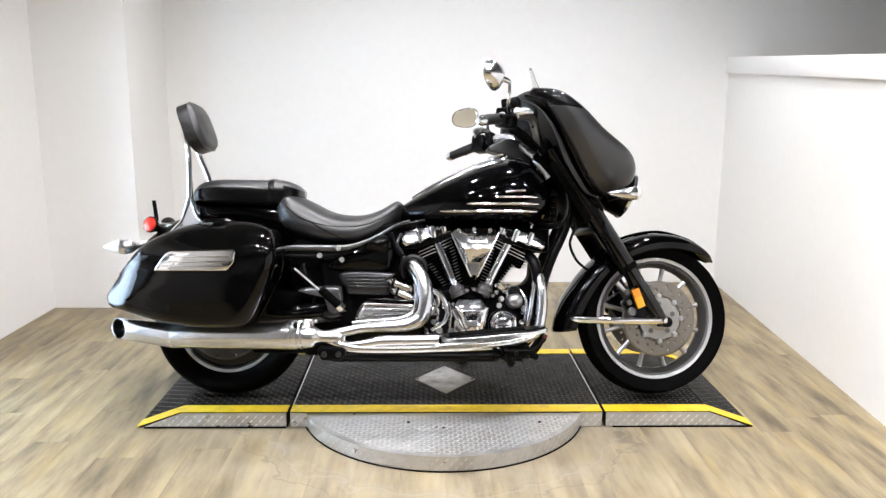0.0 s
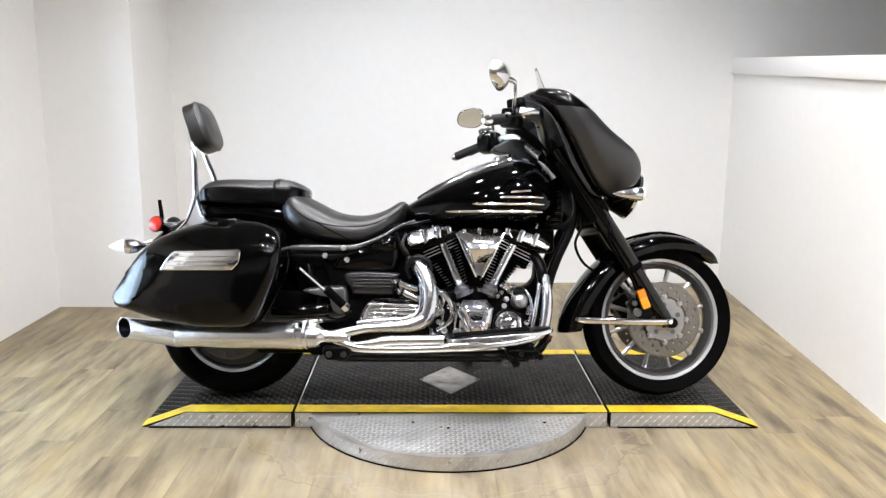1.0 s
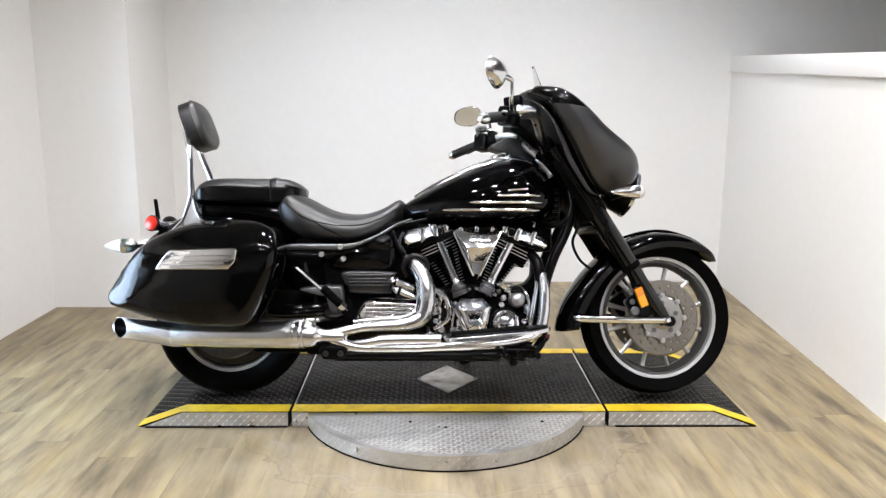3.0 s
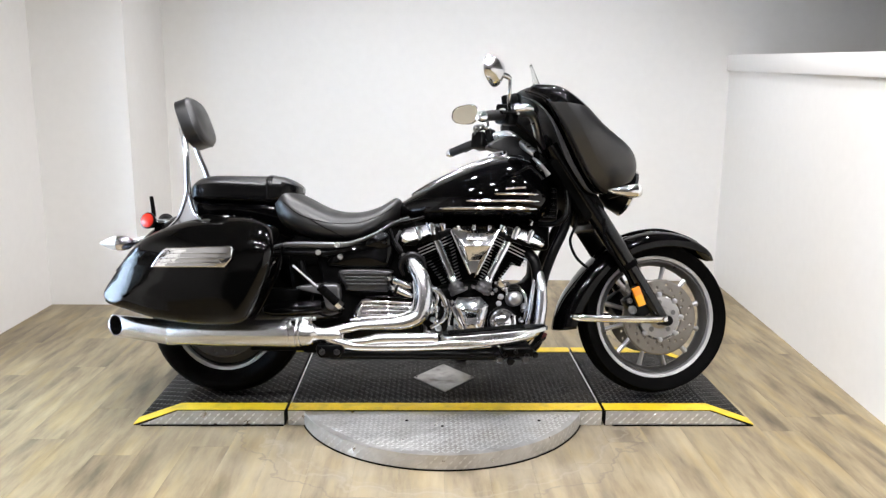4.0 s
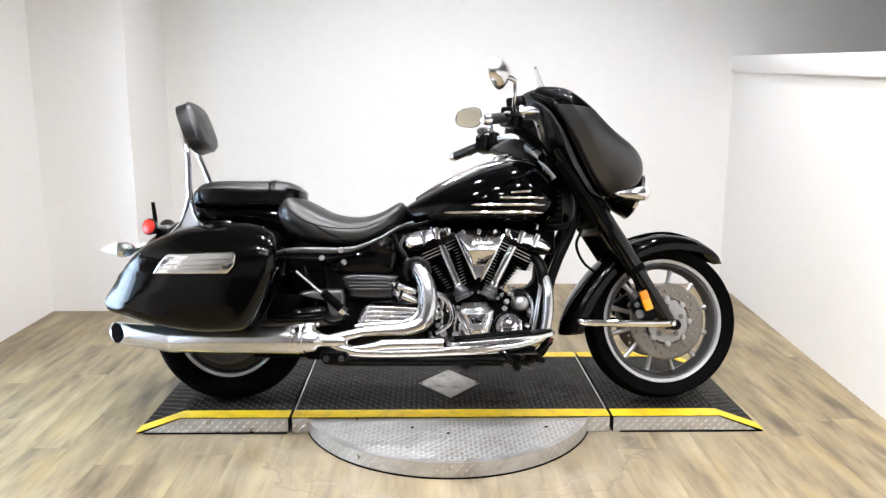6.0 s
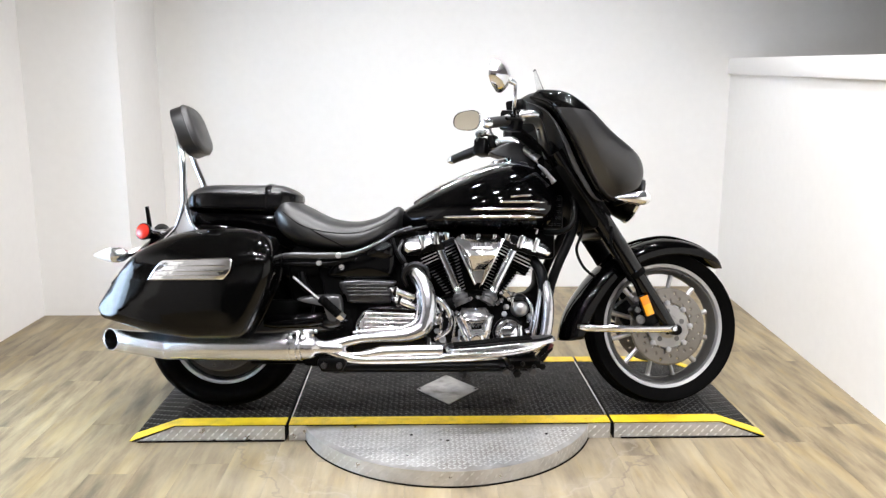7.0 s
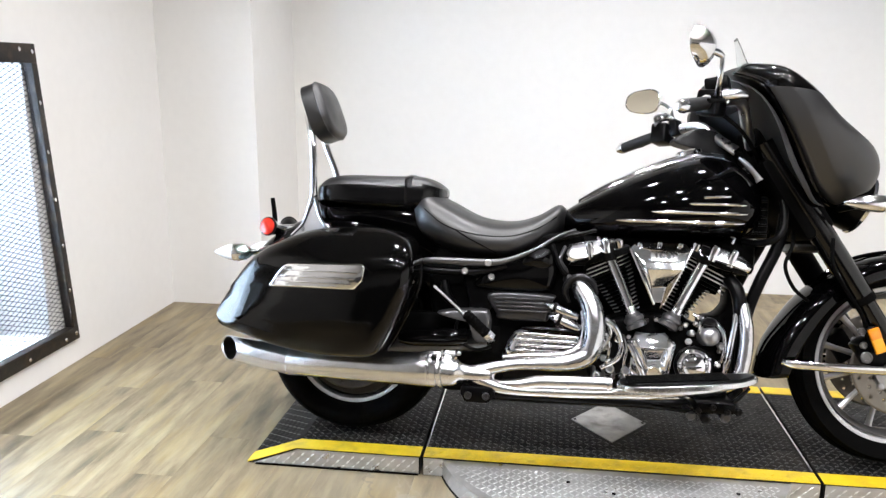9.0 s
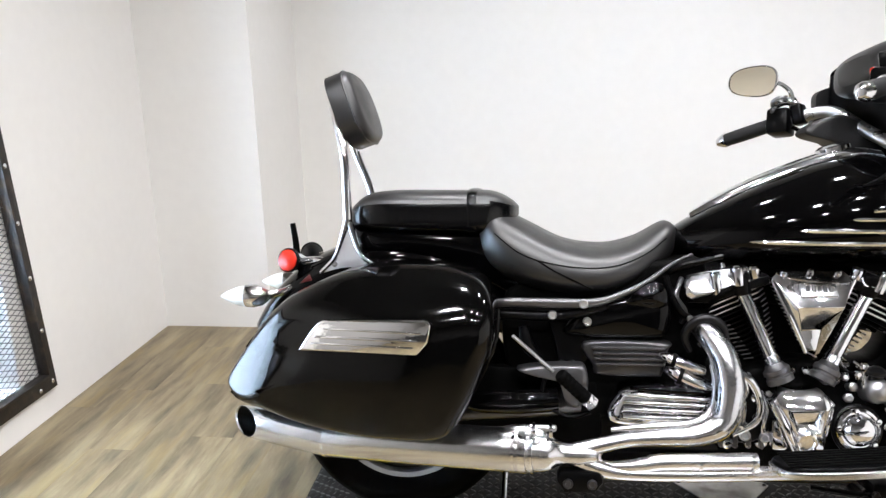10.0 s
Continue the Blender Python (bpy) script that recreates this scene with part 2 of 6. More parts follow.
M_fin = material("polished_fin_edge_metal", (0.80, 0.80, 0.81), 0.33, metal=0.95, rough_vary=0.08)
M_rail = material("satin_grey_rail", (0.13, 0.13, 0.135), 0.36, metal=0.85, grain=0.003, bump=0.06, rough_vary=0.06)
M_alloy = material("cast_aluminium", (0.40, 0.40, 0.41), 0.3, metal=0.95, grain=0.003, bump=0.1)
M_greymetal = material("grey_satin_metal", (0.075, 0.075, 0.079), 0.3, metal=0.85, grain=0.002, bump=0.06)
M_darkmetal = material("dark_satin_metal", (0.022, 0.022, 0.023), 0.34, metal=0.85, grain=0.002, bump=0.06)
M_disc = material("brake_disc_steel", (0.185, 0.17, 0.148), 0.34, metal=0.85, rough_vary=0.08, vary=0.2)
M_tread = material("bare_tread_plate", (0.55, 0.545, 0.535), 0.36, metal=0.78, grain=0.004, bump=0.1, vary=0.14, rough_vary=0.1, stain=((0.30, 0.26, 0.21), 0.16, 0.5))
M_diamond = material("scuffed_aluminium_plate", (0.40, 0.39, 0.375), 0.42, metal=0.6, grain=0.004, bump=0.1, vary=0.25, rough_vary=0.1, stain=((0.12, 0.105, 0.09), 0.06, 0.7))
M_darktread = material("black_tread_plate", (0.006, 0.006, 0.0063), 0.5, grain=0.004, bump=0.15, vary=0.3, rough_vary=0.1, stain=((0.032, 0.026, 0.02), 0.18, 0.6), spec=0.12)
M_darklug = material("worn_black_tread_lug", (0.036, 0.0355, 0.035), 0.34, metal=0.25, vary=0.35, grain=0.02, spec=0.4)
M_yellow = material("yellow_safety_paint", (0.72, 0.50, 0.015), 0.45, grain=0.003, bump=0.1, vary=0.08, stain=((0.30, 0.22, 0.05), 0.05, 0.55))
M_amber = material("amber_lens", (0.75, 0.31, 0.008), 0.15, coat=0.6)
M_red = material("red_lens", (0.50, 0.022, 0.010), 0.2, spec=0.4)
M_darkred = material("dark_red_rubber", (0.07, 0.005, 0.005), 0.5)
M_orange = material("orange_lens", (0.60, 0.19, 0.006), 0.15, coat=0.6)
M_lug = material("worn_tread_lug", (0.70, 0.70, 0.695), 0.42, metal=0.6, rough_vary=0.08, vary=0.2, grain=0.03)
M_edgelug = material("worn_edge_lug", (0.60, 0.595, 0.58), 0.42, metal=0.7, rough_vary=0.08, vary=0.2, grain=0.03)
M_clear = material("clear_lens", (0.85, 0.85, 0.82), 0.1, transmit=0.25, coat=0.3)
M_glass = material("clear_windscreen", (0.86, 0.88, 0.88), 0.03, transmit=1.0)
M_mirror = material("bronze_tinted_mirror_glass", (0.70, 0.645, 0.53), 0.02, metal=1.0)
M_guard = material("worn_black_angle_iron", (0.022, 0.019, 0.017), 0.5, metal=0.3, grain=0.01, bump=0.15, vary=0.3, stain=((0.13, 0.085, 0.05), 0.05, 0.5))
M_rust = material("rusty_brown_iron", (0.10, 0.065, 0.038), 0.6, grain=0.008, bump=0.2, vary=0.35, stain=((0.03, 0.022, 0.016), 0.04, 0.8))
M_wire = material("black_expanded_mesh", (0.03, 0.03, 0.032), 0.45, metal=0.4, vary=0.2)
M_blind = material("white_blind", (0.82, 0.84, 0.86), 0.5, transmit=0.0, vary=0.02)
nt = M_blind.node_tree
lit = nt.nodes.new("ShaderNodeBsdfTranslucent")
lit.inputs["Color"].default_value = (0.88, 0.90, 0.93, 1)
addmix = nt.nodes.new("ShaderNodeMixShader")
addmix.inputs[0].default_value = 0.9
nt.links.new(nt.nodes["Principled BSDF"].outputs[0], addmix.inputs[1])
nt.links.new(lit.outputs[0], addmix.inputs[2])
nt.links.new(addmix.outputs[0], nt.nodes["Material Output"].inputs[0])
M_channel = material("grey_channel_paint", (0.30, 0.31, 0.33), 0.5, vary=0.05)
M_lamp = material("lamp_diffuser", (1.0, 0.95, 0.88), 0.4, emit=6.0)
M_pane = material("window_glass", (0.9, 0.94, 0.96), 0.02, transmit=1.0)


# ---- mesh helpers ----
def part(name, bm, mat, parent=None, label="", angle=38.0, smooth=True):
    """One bmesh becomes one mesh object, a part of parent where one is given."""
    bmesh.ops.remove_doubles(bm, verts=bm.verts, dist=1e-5)
    bmesh.ops.recalc_face_normals(bm, faces=bm.faces)
    lim = radians(angle)
    for f in bm.faces:
        f.smooth = smooth
    for e in bm.edges:
        e.smooth = not (len(e.link_faces) == 2 and e.calc_face_angle(0.0) > lim)
    me = bpy.data.meshes.new(name)
    bm.to_mesh(me)
    bm.free()
    me.materials.append(mat)
    ob = new(name, me)
    if parent is not None:
        ob.parent = parent
    if label:
        tagged(ob, label=label)
    return ob


def empty(name, m=Matrix()):
    ob = new(name)
    ob.empty_display_size = 0.1
    ob.matrix_basis = m
    return ob


def box(bm, x0, x1, y0, y1, z0, z1, bevel=0.0, m=None, seg=2):
    vs = bmesh.ops.create_cube(bm, size=1.0)["verts"]
    for v in vs:
        v.co = Vector(((x0 + x1) / 2 + v.co.x * (x1 - x0), (y0 + y1) / 2 + v.co.y * (y1 - y0), (z0 + z1) / 2 + v.co.z * (z1 - z0)))
        if m:
            v.co = m @ v.co
    if bevel:
        es = {e for v in vs for e in v.link_edges}
        bmesh.ops.bevel(bm, geom=list(es), offset=bevel, segments=seg, profile=0.5, affect="EDGES")
    return bm


def boxed(*a, **k):
    return box(bmesh.new(), *a, **k)


def spline(pts, n, closed=False):
    """n points along a smooth curve through pts."""
    pts = [Vector(p) for p in pts]
    m = len(pts)
    out = []
    spans = m if closed else m - 1
    for k in range(n):
        s = k * spans / (n if closed else n - 1)
        i = min(int(s), spans - 1)
        f = s - i
        if closed:
            p = [pts[(i + j - 1) % m] for j in range(4)]
        else:
            p = [pts[max(0, min(m - 1, i + j - 1))] for j in range(4)]
        a, b, c, d = p
        out.append(0.5 * (2 * b + (c - a) * f + (2 * a - 5 * b + 4 * c - d) * f * f + (3 * b - a - 3 * c + d) * f ** 3))
    return out


def skin(bm, rings, closed=True, cap0=True, cap1=True):
    """Faces between rings of equal count."""
    vr = [[bm.verts.new(p) for p in ring] for ring in rings]
    n = len(vr[0])
    for a, b in zip(vr, vr[1:]):
        for i in range(n if closed else n - 1):
            j = (i + 1) % n
            bm.faces.new((a[i], a[j], b[j], b[i]))
    if closed and cap0:
        bm.faces.new(vr[0][::-1])
    if closed and cap1:
        bm.faces.new(vr[-1])
    return bm


def tube(pts, radius, n=24, sides=12, bm=None, cap=True, squash=1.0):
    """A round bar along a smooth curve; radius: one number or one for each control point."""
    bm = bm or bmesh.new()
    rad = radius if isinstance(radius, (list, tuple)) else [radius] * len(pts)
    line = spline(pts, n) if len(pts) > 2 else [Vector(pts[0]).lerp(Vector(pts[1]), k / (n - 1)) for k in range(n)]
    rr = [v.x for v in spline([(r, 0, 0) for r in rad], n)] if len(rad) > 2 else [rad[0] + (rad[1] - rad[0]) * k / (n - 1) for k in range(n)]
    rings, up = [], None
    for k, p in enumerate(line):
        d = (line[min(k + 1, n - 1)] - line[max(k - 1, 0)]).normalized()
        if up is None:
            up = d.orthogonal().normalized()
        up = (up - d * up.dot(d)).normalized()
        side = d.cross(up)
        rings.append([p + rr[k] * (up * math.cos(a) * squash + side * math.sin(a)) for a in (2 * math.pi * i / sides for i in range(sides))])
    return skin(bm, rings, True, cap, cap)


def lathe(profile, at, axis, n=40, bm=None, caps=True):
    """A turned body: profile of (radius, distance along axis) from at."""
    bm = bm or bmesh.new()
    q = Vector(axis).to_track_quat("Z", "Y")
    rings = [[Vector(at) + q @ Vector((r * math.cos(2 * math.pi * i / n), r * math.sin(2 * math.pi * i / n), h)) for i in range(n)] for r, h in profile]
    return skin(bm, rings, True, caps and profile[0][0] > 1e-4, caps and profile[-1][0] > 1e-4)


def loft(stations, n=28, rows=28, bm=None, power=2.4):
    """A body along x: stations (x, z_bottom, z_widest, z_top, half_width); superelliptic sections."""
    bm = bm or bmesh.new()
    st = spline([s[:3] for s in stations], rows), spline([(s[3], s[4], 0) for s in stations], rows)
    rings = []
    for a, b in zip(*st):
        x, zb, zm, zt, hw = a.x, a.y, a.z, b.x, max(b.y, 0.003)
        ring = []
        for i in range(n):
            t = 2 * math.pi * i / n
            c, s = math.cos(t), math.sin(t)
            yy = hw * math.copysign(abs(c) ** (2 / power), c)
            zz = math.copysign(abs(s) ** (2 / power), s)
            ring.append(Vector((x, yy, zm + zz * ((zt - zm) if s > 0 else (zm - zb)))))
        rings.append(ring)
    return skin(bm, rings)


def pillow(outline, y0, y1, edge=0.05, bulge=0.01, n=56, smooth=True, steps=6, back=True, shift=(0, 0)):
    """A shell standing on the plane y0 with the given outline of (x, z), rounded over to a domed face at y1."""
    bm = bmesh.new()
    pts = spline([(p[0], 0, p[1]) for p in outline], n, True) if smooth else [Vector((p[0], 0, p[1])) for p in outline]
    c = sum(pts, Vector()) / len(pts)
    reach = sum((p - c).length for p in pts) / len(pts)
    c += Vector((shift[0], 0, shift[1]))
    side = 1 if y1 > y0 else -1
    rings = [[Vector((p.x, y0, p.z)) for p in pts]]
    face = y1 - side * bulge
    for k in range(steps + 1):
        a = math.pi / 2 * k / steps
        f = 1 - edge * (1 - math.cos(a)) / reach
        y = face - side * min(edge, abs(face - y0)) * (1 - math.sin(a))
        rings.append([Vector((c.x + (p.x - c.x) * f, y, c.z + (p.z - c.z) * f)) for p in pts])
    f0 = 1 - edge / reach
    for k in range(1, 5):
        f = f0 * (1 - k / 5)
        rings.append([Vector((c.x + (p.x - c.x) * f, face + side * bulge * (1 - (1 - k / 5) ** 2), c.z + (p.z - c.z) * f)) for p in pts])
    return skin(bm, rings, True, back, True)


def prism(outline, y0, y1, bevel=0.0, bm=None, seg=2):
    """A flat plate of outline (x, z) from y0 to y1."""
    bm = bm or bmesh.new()
    a = [bm.verts.new((p[0], y0, p[1])) for p in outline]
    b = [bm.verts.new((p[0], y1, p[1])) for p in outline]
    fs = [bm.faces.new(a), bm.faces.new(b[::-1])]
    n = len(a)
    for i in range(n):
        fs.append(bm.faces.new((a[i], b[i], b[(i + 1) % n], a[(i + 1) % n])))
    if bevel:
        bmesh.ops.recalc_face_normals(bm, faces=fs)
        bmesh.ops.bevel(bm, geom=list({e for f in fs for e in f.edges}), offset=bevel, segments=seg, profile=0.5, affect="EDGES")
    return bm


def moved(bm, m):
    for v in bm.verts:
        v.co = m @ v.co
    return bm


def mirrored(bm):
    for v in bm.verts:
        v.co.y = -v.co.y
    return bm


def slab(name, x0, x1, y0, y1, z0, z1, mat, bevel=0.0):
    return tagged(part(name, boxed(x0, x1, y0, y1, z0, z1, bevel), mat), kind="structure")


# ---- the room ----
LEFT, BACK, RIGHT, FRONT = -2.25, 2.15, 3.6, -4.6
WIN_Y0, WIN_Y1, WIN_Z0, WIN_Z1 = -1.33, 0.40, 0.17, 1.29
slab("floor", LEFT - 0.2, RIGHT, FRONT, BACK + 0.2, -0.12, -0.003, M_slab)
slab("ceiling", LEFT - 0.2, RIGHT, FRONT, BACK + 0.2, CEIL, CEIL + 0.1, M_ceiling)
slab("wall_back", -1.73, RIGHT, BACK, BACK + 0.15, -0.12, CEIL, M_wall)
slab("wall_pillar", LEFT, -1.73, 1.49, BACK + 0.15, -0.12, CEIL, M_wall)
slab("wall_front", LEFT - 0.2, RIGHT, FRONT - 0.15, FRONT, 0.85, CEIL, M_shop)
# unseen dark band behind the camera, added to darken reflections in the chrome
slab("wall_front_lower", LEFT - 0.2, RIGHT, FRONT - 0.15, FRONT + 0.02, -0.12, 0.85, M_lowdark)
slab("wall_far_side", RIGHT, RIGHT + 0.15, FRONT, BACK + 0.15, -0.12, CEIL, M_shop)
bm = bmesh.new()
W0 = LEFT - 0.42
box(bm, W0, LEFT, -1.7, WIN_Y0, -0.12, CEIL)
box(bm, W0, LEFT, WIN_Y1, BACK, -0.12, CEIL)
box(bm, W0, LEFT, WIN_Y0, WIN_Y1, -0.12, WIN_Z0)
box(bm, W0, LEFT, WIN_Y0, WIN_Y1, WIN_Z1, CEIL)
tagged(part("wall_left", bm, M_wall), kind="structure")
slab("wall_left_front", W0, LEFT, FRONT, -1.7, -0.12, CEIL, M_shop)

# low wall on the other side, slightly askew, with an overhanging cap
askew = Matrix.Translation((1.90, BACK, 0)) @ pose(0, 0, 0, 0, 0, -4.3)
CAP0, SLOPE = 1.398, 0.0365


def sloped(bm):
    for v in bm.verts:
        if v.co.z > 0.5:
            v.co.z += SLOPE * v.co.y
    return moved(bm, askew)


half = part("wall_half", sloped(boxed(0, 0.16, -5.6, 0.02, -0.12, CAP0)), M_wall)
tagged(half, kind="structure")
cap = part("wall_cap", sloped(boxed(-0.02, 0.2, -5.6, 0.0, CAP0, CAP0 + 0.1, 0.004)), M_trim, half)

# ---- turntable and ramps ----
TOP = 0.061


def lug_mesh(spots, m_of, size=0.027):
    """Raised tread lugs, alternately turned, as one mesh."""
    verts, faces = [], []
    for k, (x, y, turn) in enumerate(spots):
        c, s = math.cos(turn), math.sin(turn)
        base = len(verts)
        low = 0.45 if turn < 0 else 1.0
        for fx, fy, h in ((-0.5, 0, 0), (0, -0.17, 0), (0.5, 0, 0), (0, 0.17, 0), (-0.24, 0, 0.0022), (0.24, 0, 0.0022)):
            px_, py_ = fx * size, fy * size
            verts.append(m_of(x + c * px_ - s * py_, y + s * px_ + c * py_, h * low))
        faces += [tuple(base + i for i in f) for f in ((0, 1, 4), (1, 2, 5), (1, 5, 4), (2, 3, 5), (3, 0, 4), (3, 4, 5))]
    me = bpy.data.meshes.new("tread_relief")
    me.from_pydata(verts, [], faces)
    return me


def lugs(parent, inside, x0, x1, y0, y1, mat, m_of=lambda x, y, h: (x, y, TOP + h), pitch=0.0212, one_way=False):
    spots = []
    nx, ny = int((x1 - x0) / pitch), int((y1 - y0) / pitch)
    for i in range(nx):
        for j in range(ny):
            x, y = x0 + (i + 0.5) * pitch, y0 + (j + 0.5) * pitch
            if inside(x, y):
                if (i + j) % 2 or not one_way:
                    spots.append((x, y, radians(45 if (i + j) % 2 else -45)))
    me = lug_mesh(spots, m_of, pitch * 1.28)
    me.materials.append(mat)
    ob = new("tread_relief", me)
    ob.parent = parent
    return tagged(ob, kind="stuff")


PF0, PF1 = -0.212, 0.535
DISC = (0.005, -0.02, 0.56)
STRIPE = 0.066


def ramp_section(x_in, x_top, x_out, label):
    ob = empty("ramp_section")
    tagged(ob, label, "ramp", "ramps of the turntable")
    prof = [(x_out, 0.0), (x_top, TOP), (x_in, TOP), (x_in, 0.0)]
    part("body", prism(prof, PF0, PF1, 0.0015), M_darktread, ob, "black tread plate")
    up = [(x_out, 0.0015), (x_top, TOP), (x_in, TOP), (x_in, TOP + 0.0022), (x_top, TOP + 0.0022), (x_out, 0.0045)]
    part("stripe", prism(up, PF0 + 0.0005, PF0 + STRIPE), M_yellow, ob, "worn yellow edge stripe")
    part("stripe", prism(up, PF1 - STRIPE, PF1 - 0.0005), M_yellow, ob, "worn yellow edge stripe")
    g = 0.004 if x_out < x_in else -0.004
    part("apron", prism([(x_out + 6 * g, 0.002), (x_top + g, TOP - 0.003), (x_in - g, TOP - 0.003), (x_in - g, 0.002)], PF0 - 0.004, PF0 + 0.002), M_tread, ob, "bare aluminium tread plate apron")
    a, b = min(x_in, x_top), max(x_in, x_top)
    lugs(ob, lambda x, y: True, a, b, PF0 + STRIPE, PF1 - STRIPE, M_darklug)
    sx = x_out - x_top
    lugs(ob, lambda x, y: True, min(x_top, x_out), max(x_top, x_out), PF0 + STRIPE, PF1 - STRIPE, M_darklug,
         lambda x, y, h: (x, y, TOP * (x_out - x) / sx + h))
    # thin black strip that draws the contact shadow along the apron
    part("base_lip", boxed(min(x_in, x_out) + 0.03, max(x_in, x_out) - 0.005, PF0 - 0.010, PF0 - 0.003, 0.0, 0.005, 0.0015), M_matt, ob, "thin black strip for the contact shadow at the floor")
    lugs(ob, lambda x, z: z + 0.008 < TOP * min(1.0, (x_out - x) / sx), min(x_in, x_out), max(x_in, x_out), 0.002, TOP, M_lug, lambda x, z, h: (x, PF0 - 0.004 - 0.7 * h, z), 0.0165, True)
    return ob


ramp_section(-0.594, -1.0, -1.167, "black tread plate ramp with yellow edges behind the rear wheel")
ramp_section(0.626, 1.035, 1.205, "black tread plate ramp with yellow edges under the front wheel")

table = empty("turntable")
tagged(table, "low black tread plate turntable with yellow stripes and round aluminium step", "turntable")
X0, X1 = -0.584, 0.616
part("deck", boxed(X0, X1, PF0, PF1, 0.0, TOP, 0.0015), M_darktread, table, "black tread plate deck")
for ya, yb in ((PF0 + 0.0005, PF0 + STRIPE), (PF1 - STRIPE, PF1 - 0.0005)):
    part("stripe", boxed(X0 + 0.001, X1 - 0.001, ya, yb, TOP, TOP + 0.0022), M_yellow, table, "worn yellow edge stripe")
lugs(table, lambda x, y: True, X0, X1, PF0 + 0.002, PF0 + STRIPE - 0.002, M_yellow, lambda x, y, h: (x, y, TOP + 0.002 + h))
for xa, xb in ((X0, X0 + 0.005), (X1 - 0.005, X1)):
    part("edge_strip", boxed(xa, xb, PF0 + STRIPE, PF1 - STRIPE, TOP - 0.006, TOP + 0.0026, 0.0008), M_fin, table, "worn bright metal edge")
arc = []
a0 = math.asin((PF0 - DISC[1]) / DISC[2])
for k in range(49):
    a = -math.pi - a0 + (math.pi + 2 * a0) * k / 48
    arc.append((DISC[0] + DISC[2] * math.cos(a), DISC[1] + DISC[2] * math.sin(a)))
bm = bmesh.new()
lo = [bm.verts.new((x, y - 0.003, 0.003)) for x, y in arc]
hi = [bm.verts.new((x, y - 0.003, TOP - 0.004)) for x, y in arc]
bm.faces.new(hi)
bm.faces.new(lo[::-1])
for i in range(len(arc)):
    j = (i + 1) % len(arc)
    bm.faces.new((lo[i], lo[j], hi[j], hi[i]))
step = part("step", bm, M_tread, table, "round bare aluminium tread plate step")
lugs(step, lambda x, y: (x - DISC[0]) ** 2 + (y - DISC[1]) ** 2 < (DISC[2] - 0.02) ** 2, -0.56, 0.57, -0.6, PF0 - 0.01, M_lug, lambda x, y, h: (x, y, TOP - 0.004 + 0.6 * h), 0.0172)

# contact shadow round the foot of the step, built as a black strip
lip = bmesh.new()
rows = [[lip.verts.new((DISC[0] + (x - DISC[0]) * k, DISC[1] + (y - DISC[1]) * k - 0.003, z)) for x, y in arc] for k, z in ((0.998, 0.005), (1.003, 0.0045), (1.006, 0.0), (0.998, 0.0))]
for i in range(len(arc) - 1):
    for j in range(3):
        lip.faces.new((rows[j][i], rows[j + 1][i], rows[j + 1][i + 1], rows[j][i + 1]))
part("base_lip", lip, M_matt, table, "thin black strip for the contact shadow at the floor")
span = math.pi + 2 * a0
lugs(step, lambda s, z: True, 0.0, span * DISC[2], 0.004, TOP, M_edgelug,
     lambda s, z, h: (DISC[0] + (DISC[2] + 0.0003 + 0.5 * h) * math.cos(-math.pi - a0 + s / DISC[2]), DISC[1] - 0.003 + (DISC[2] + 0.0003 + 0.5 * h) * math.sin(-math.pi - a0 + s / DISC[2]), z), 0.0165, True)
for xa, xb in ((X0 + 0.002, -0.52), (0.53, X1 - 0.002)):
    part("apron", boxed(xa, xb, PF0 - 0.004, PF0 + 0.002, 0.002, TOP - 0.003), M_tread, table, "bare aluminium tread plate apron")
    lugs(table, lambda x, z: True, xa, xb, 0.004, TOP, M_lug, lambda x, z, h: (x, PF0 - 0.004 - h, z), 0.0165, True)
DIA = (0.018, 0.135, 0.128, 0.163)
lugs(table, lambda x, y: abs(x - DIA[0]) / (DIA[2] + 0.02) + abs(y - DIA[1]) / (DIA[3] + 0.02) > 1, X0, X1, PF0 + STRIPE, PF1 - STRIPE, M_darklug)
bm = bmesh.new()
dv = [bm.verts.new((DIA[0] + DIA[2] * c, DIA[1] + DIA[3] * s, TOP + z)) for z in (0.0, 0.003) for c, s in ((1, 0), (0, 1), (-1, 0), (0, -1))]
bm.faces.new(dv[4:])
for i in range(4):
    bm.faces.new((dv[i], dv[(i + 1) % 4], dv[4 + (i + 1) % 4], dv[4 + i]))
diamond = part("diamond_plate", bm, M_diamond, table, "bare aluminium diamond in the deck")
for x in (DIA[0] - DIA[2] + 0.012, DIA[0] + DIA[2] - 0.012):
    part("screw", lathe([(0.005, 0), (0.005, 0.0015), (0.0, 0.002)], (x, DIA[1], TOP + 0.003), (0, 0, 1), 10), M_matt, diamond)
for x in (-0.13, 0.0, 0.36):
    part("screw", lathe([(0.006, 0), (0.006, 0.002), (0.0, 0.003)], (x, -0.30 - 0.05 * (x == 0), TOP - 0.004), (0, 0, 1), 10), M_matt, step)

# ---- the motorcycle, built upright and then leaned on its stand ----
from mathutils.bvhtree import BVHTree

BIKE_LEAN = 10.0
bike = empty("motorcycle", pose(0, -0.056, 0.056, -BIKE_LEAN, 0, 0))
tagged(bike, "gloss black touring motorcycle with chrome exhaust, leaning on the turntable", "motorcycle")
AXIS = Vector((-0.537, 0, 0.843))
PIVOT = Vector((0.80, 0, 0.323))
STEER = Matrix.Translation(PIVOT) @ Matrix.Rotation(radians(7), 4, AXIS) @ Matrix.Translation(-PIVOT)
FW, RW = Vector((0.859, 0, 0.322)), Vector((-0.857, 0, 0.327))


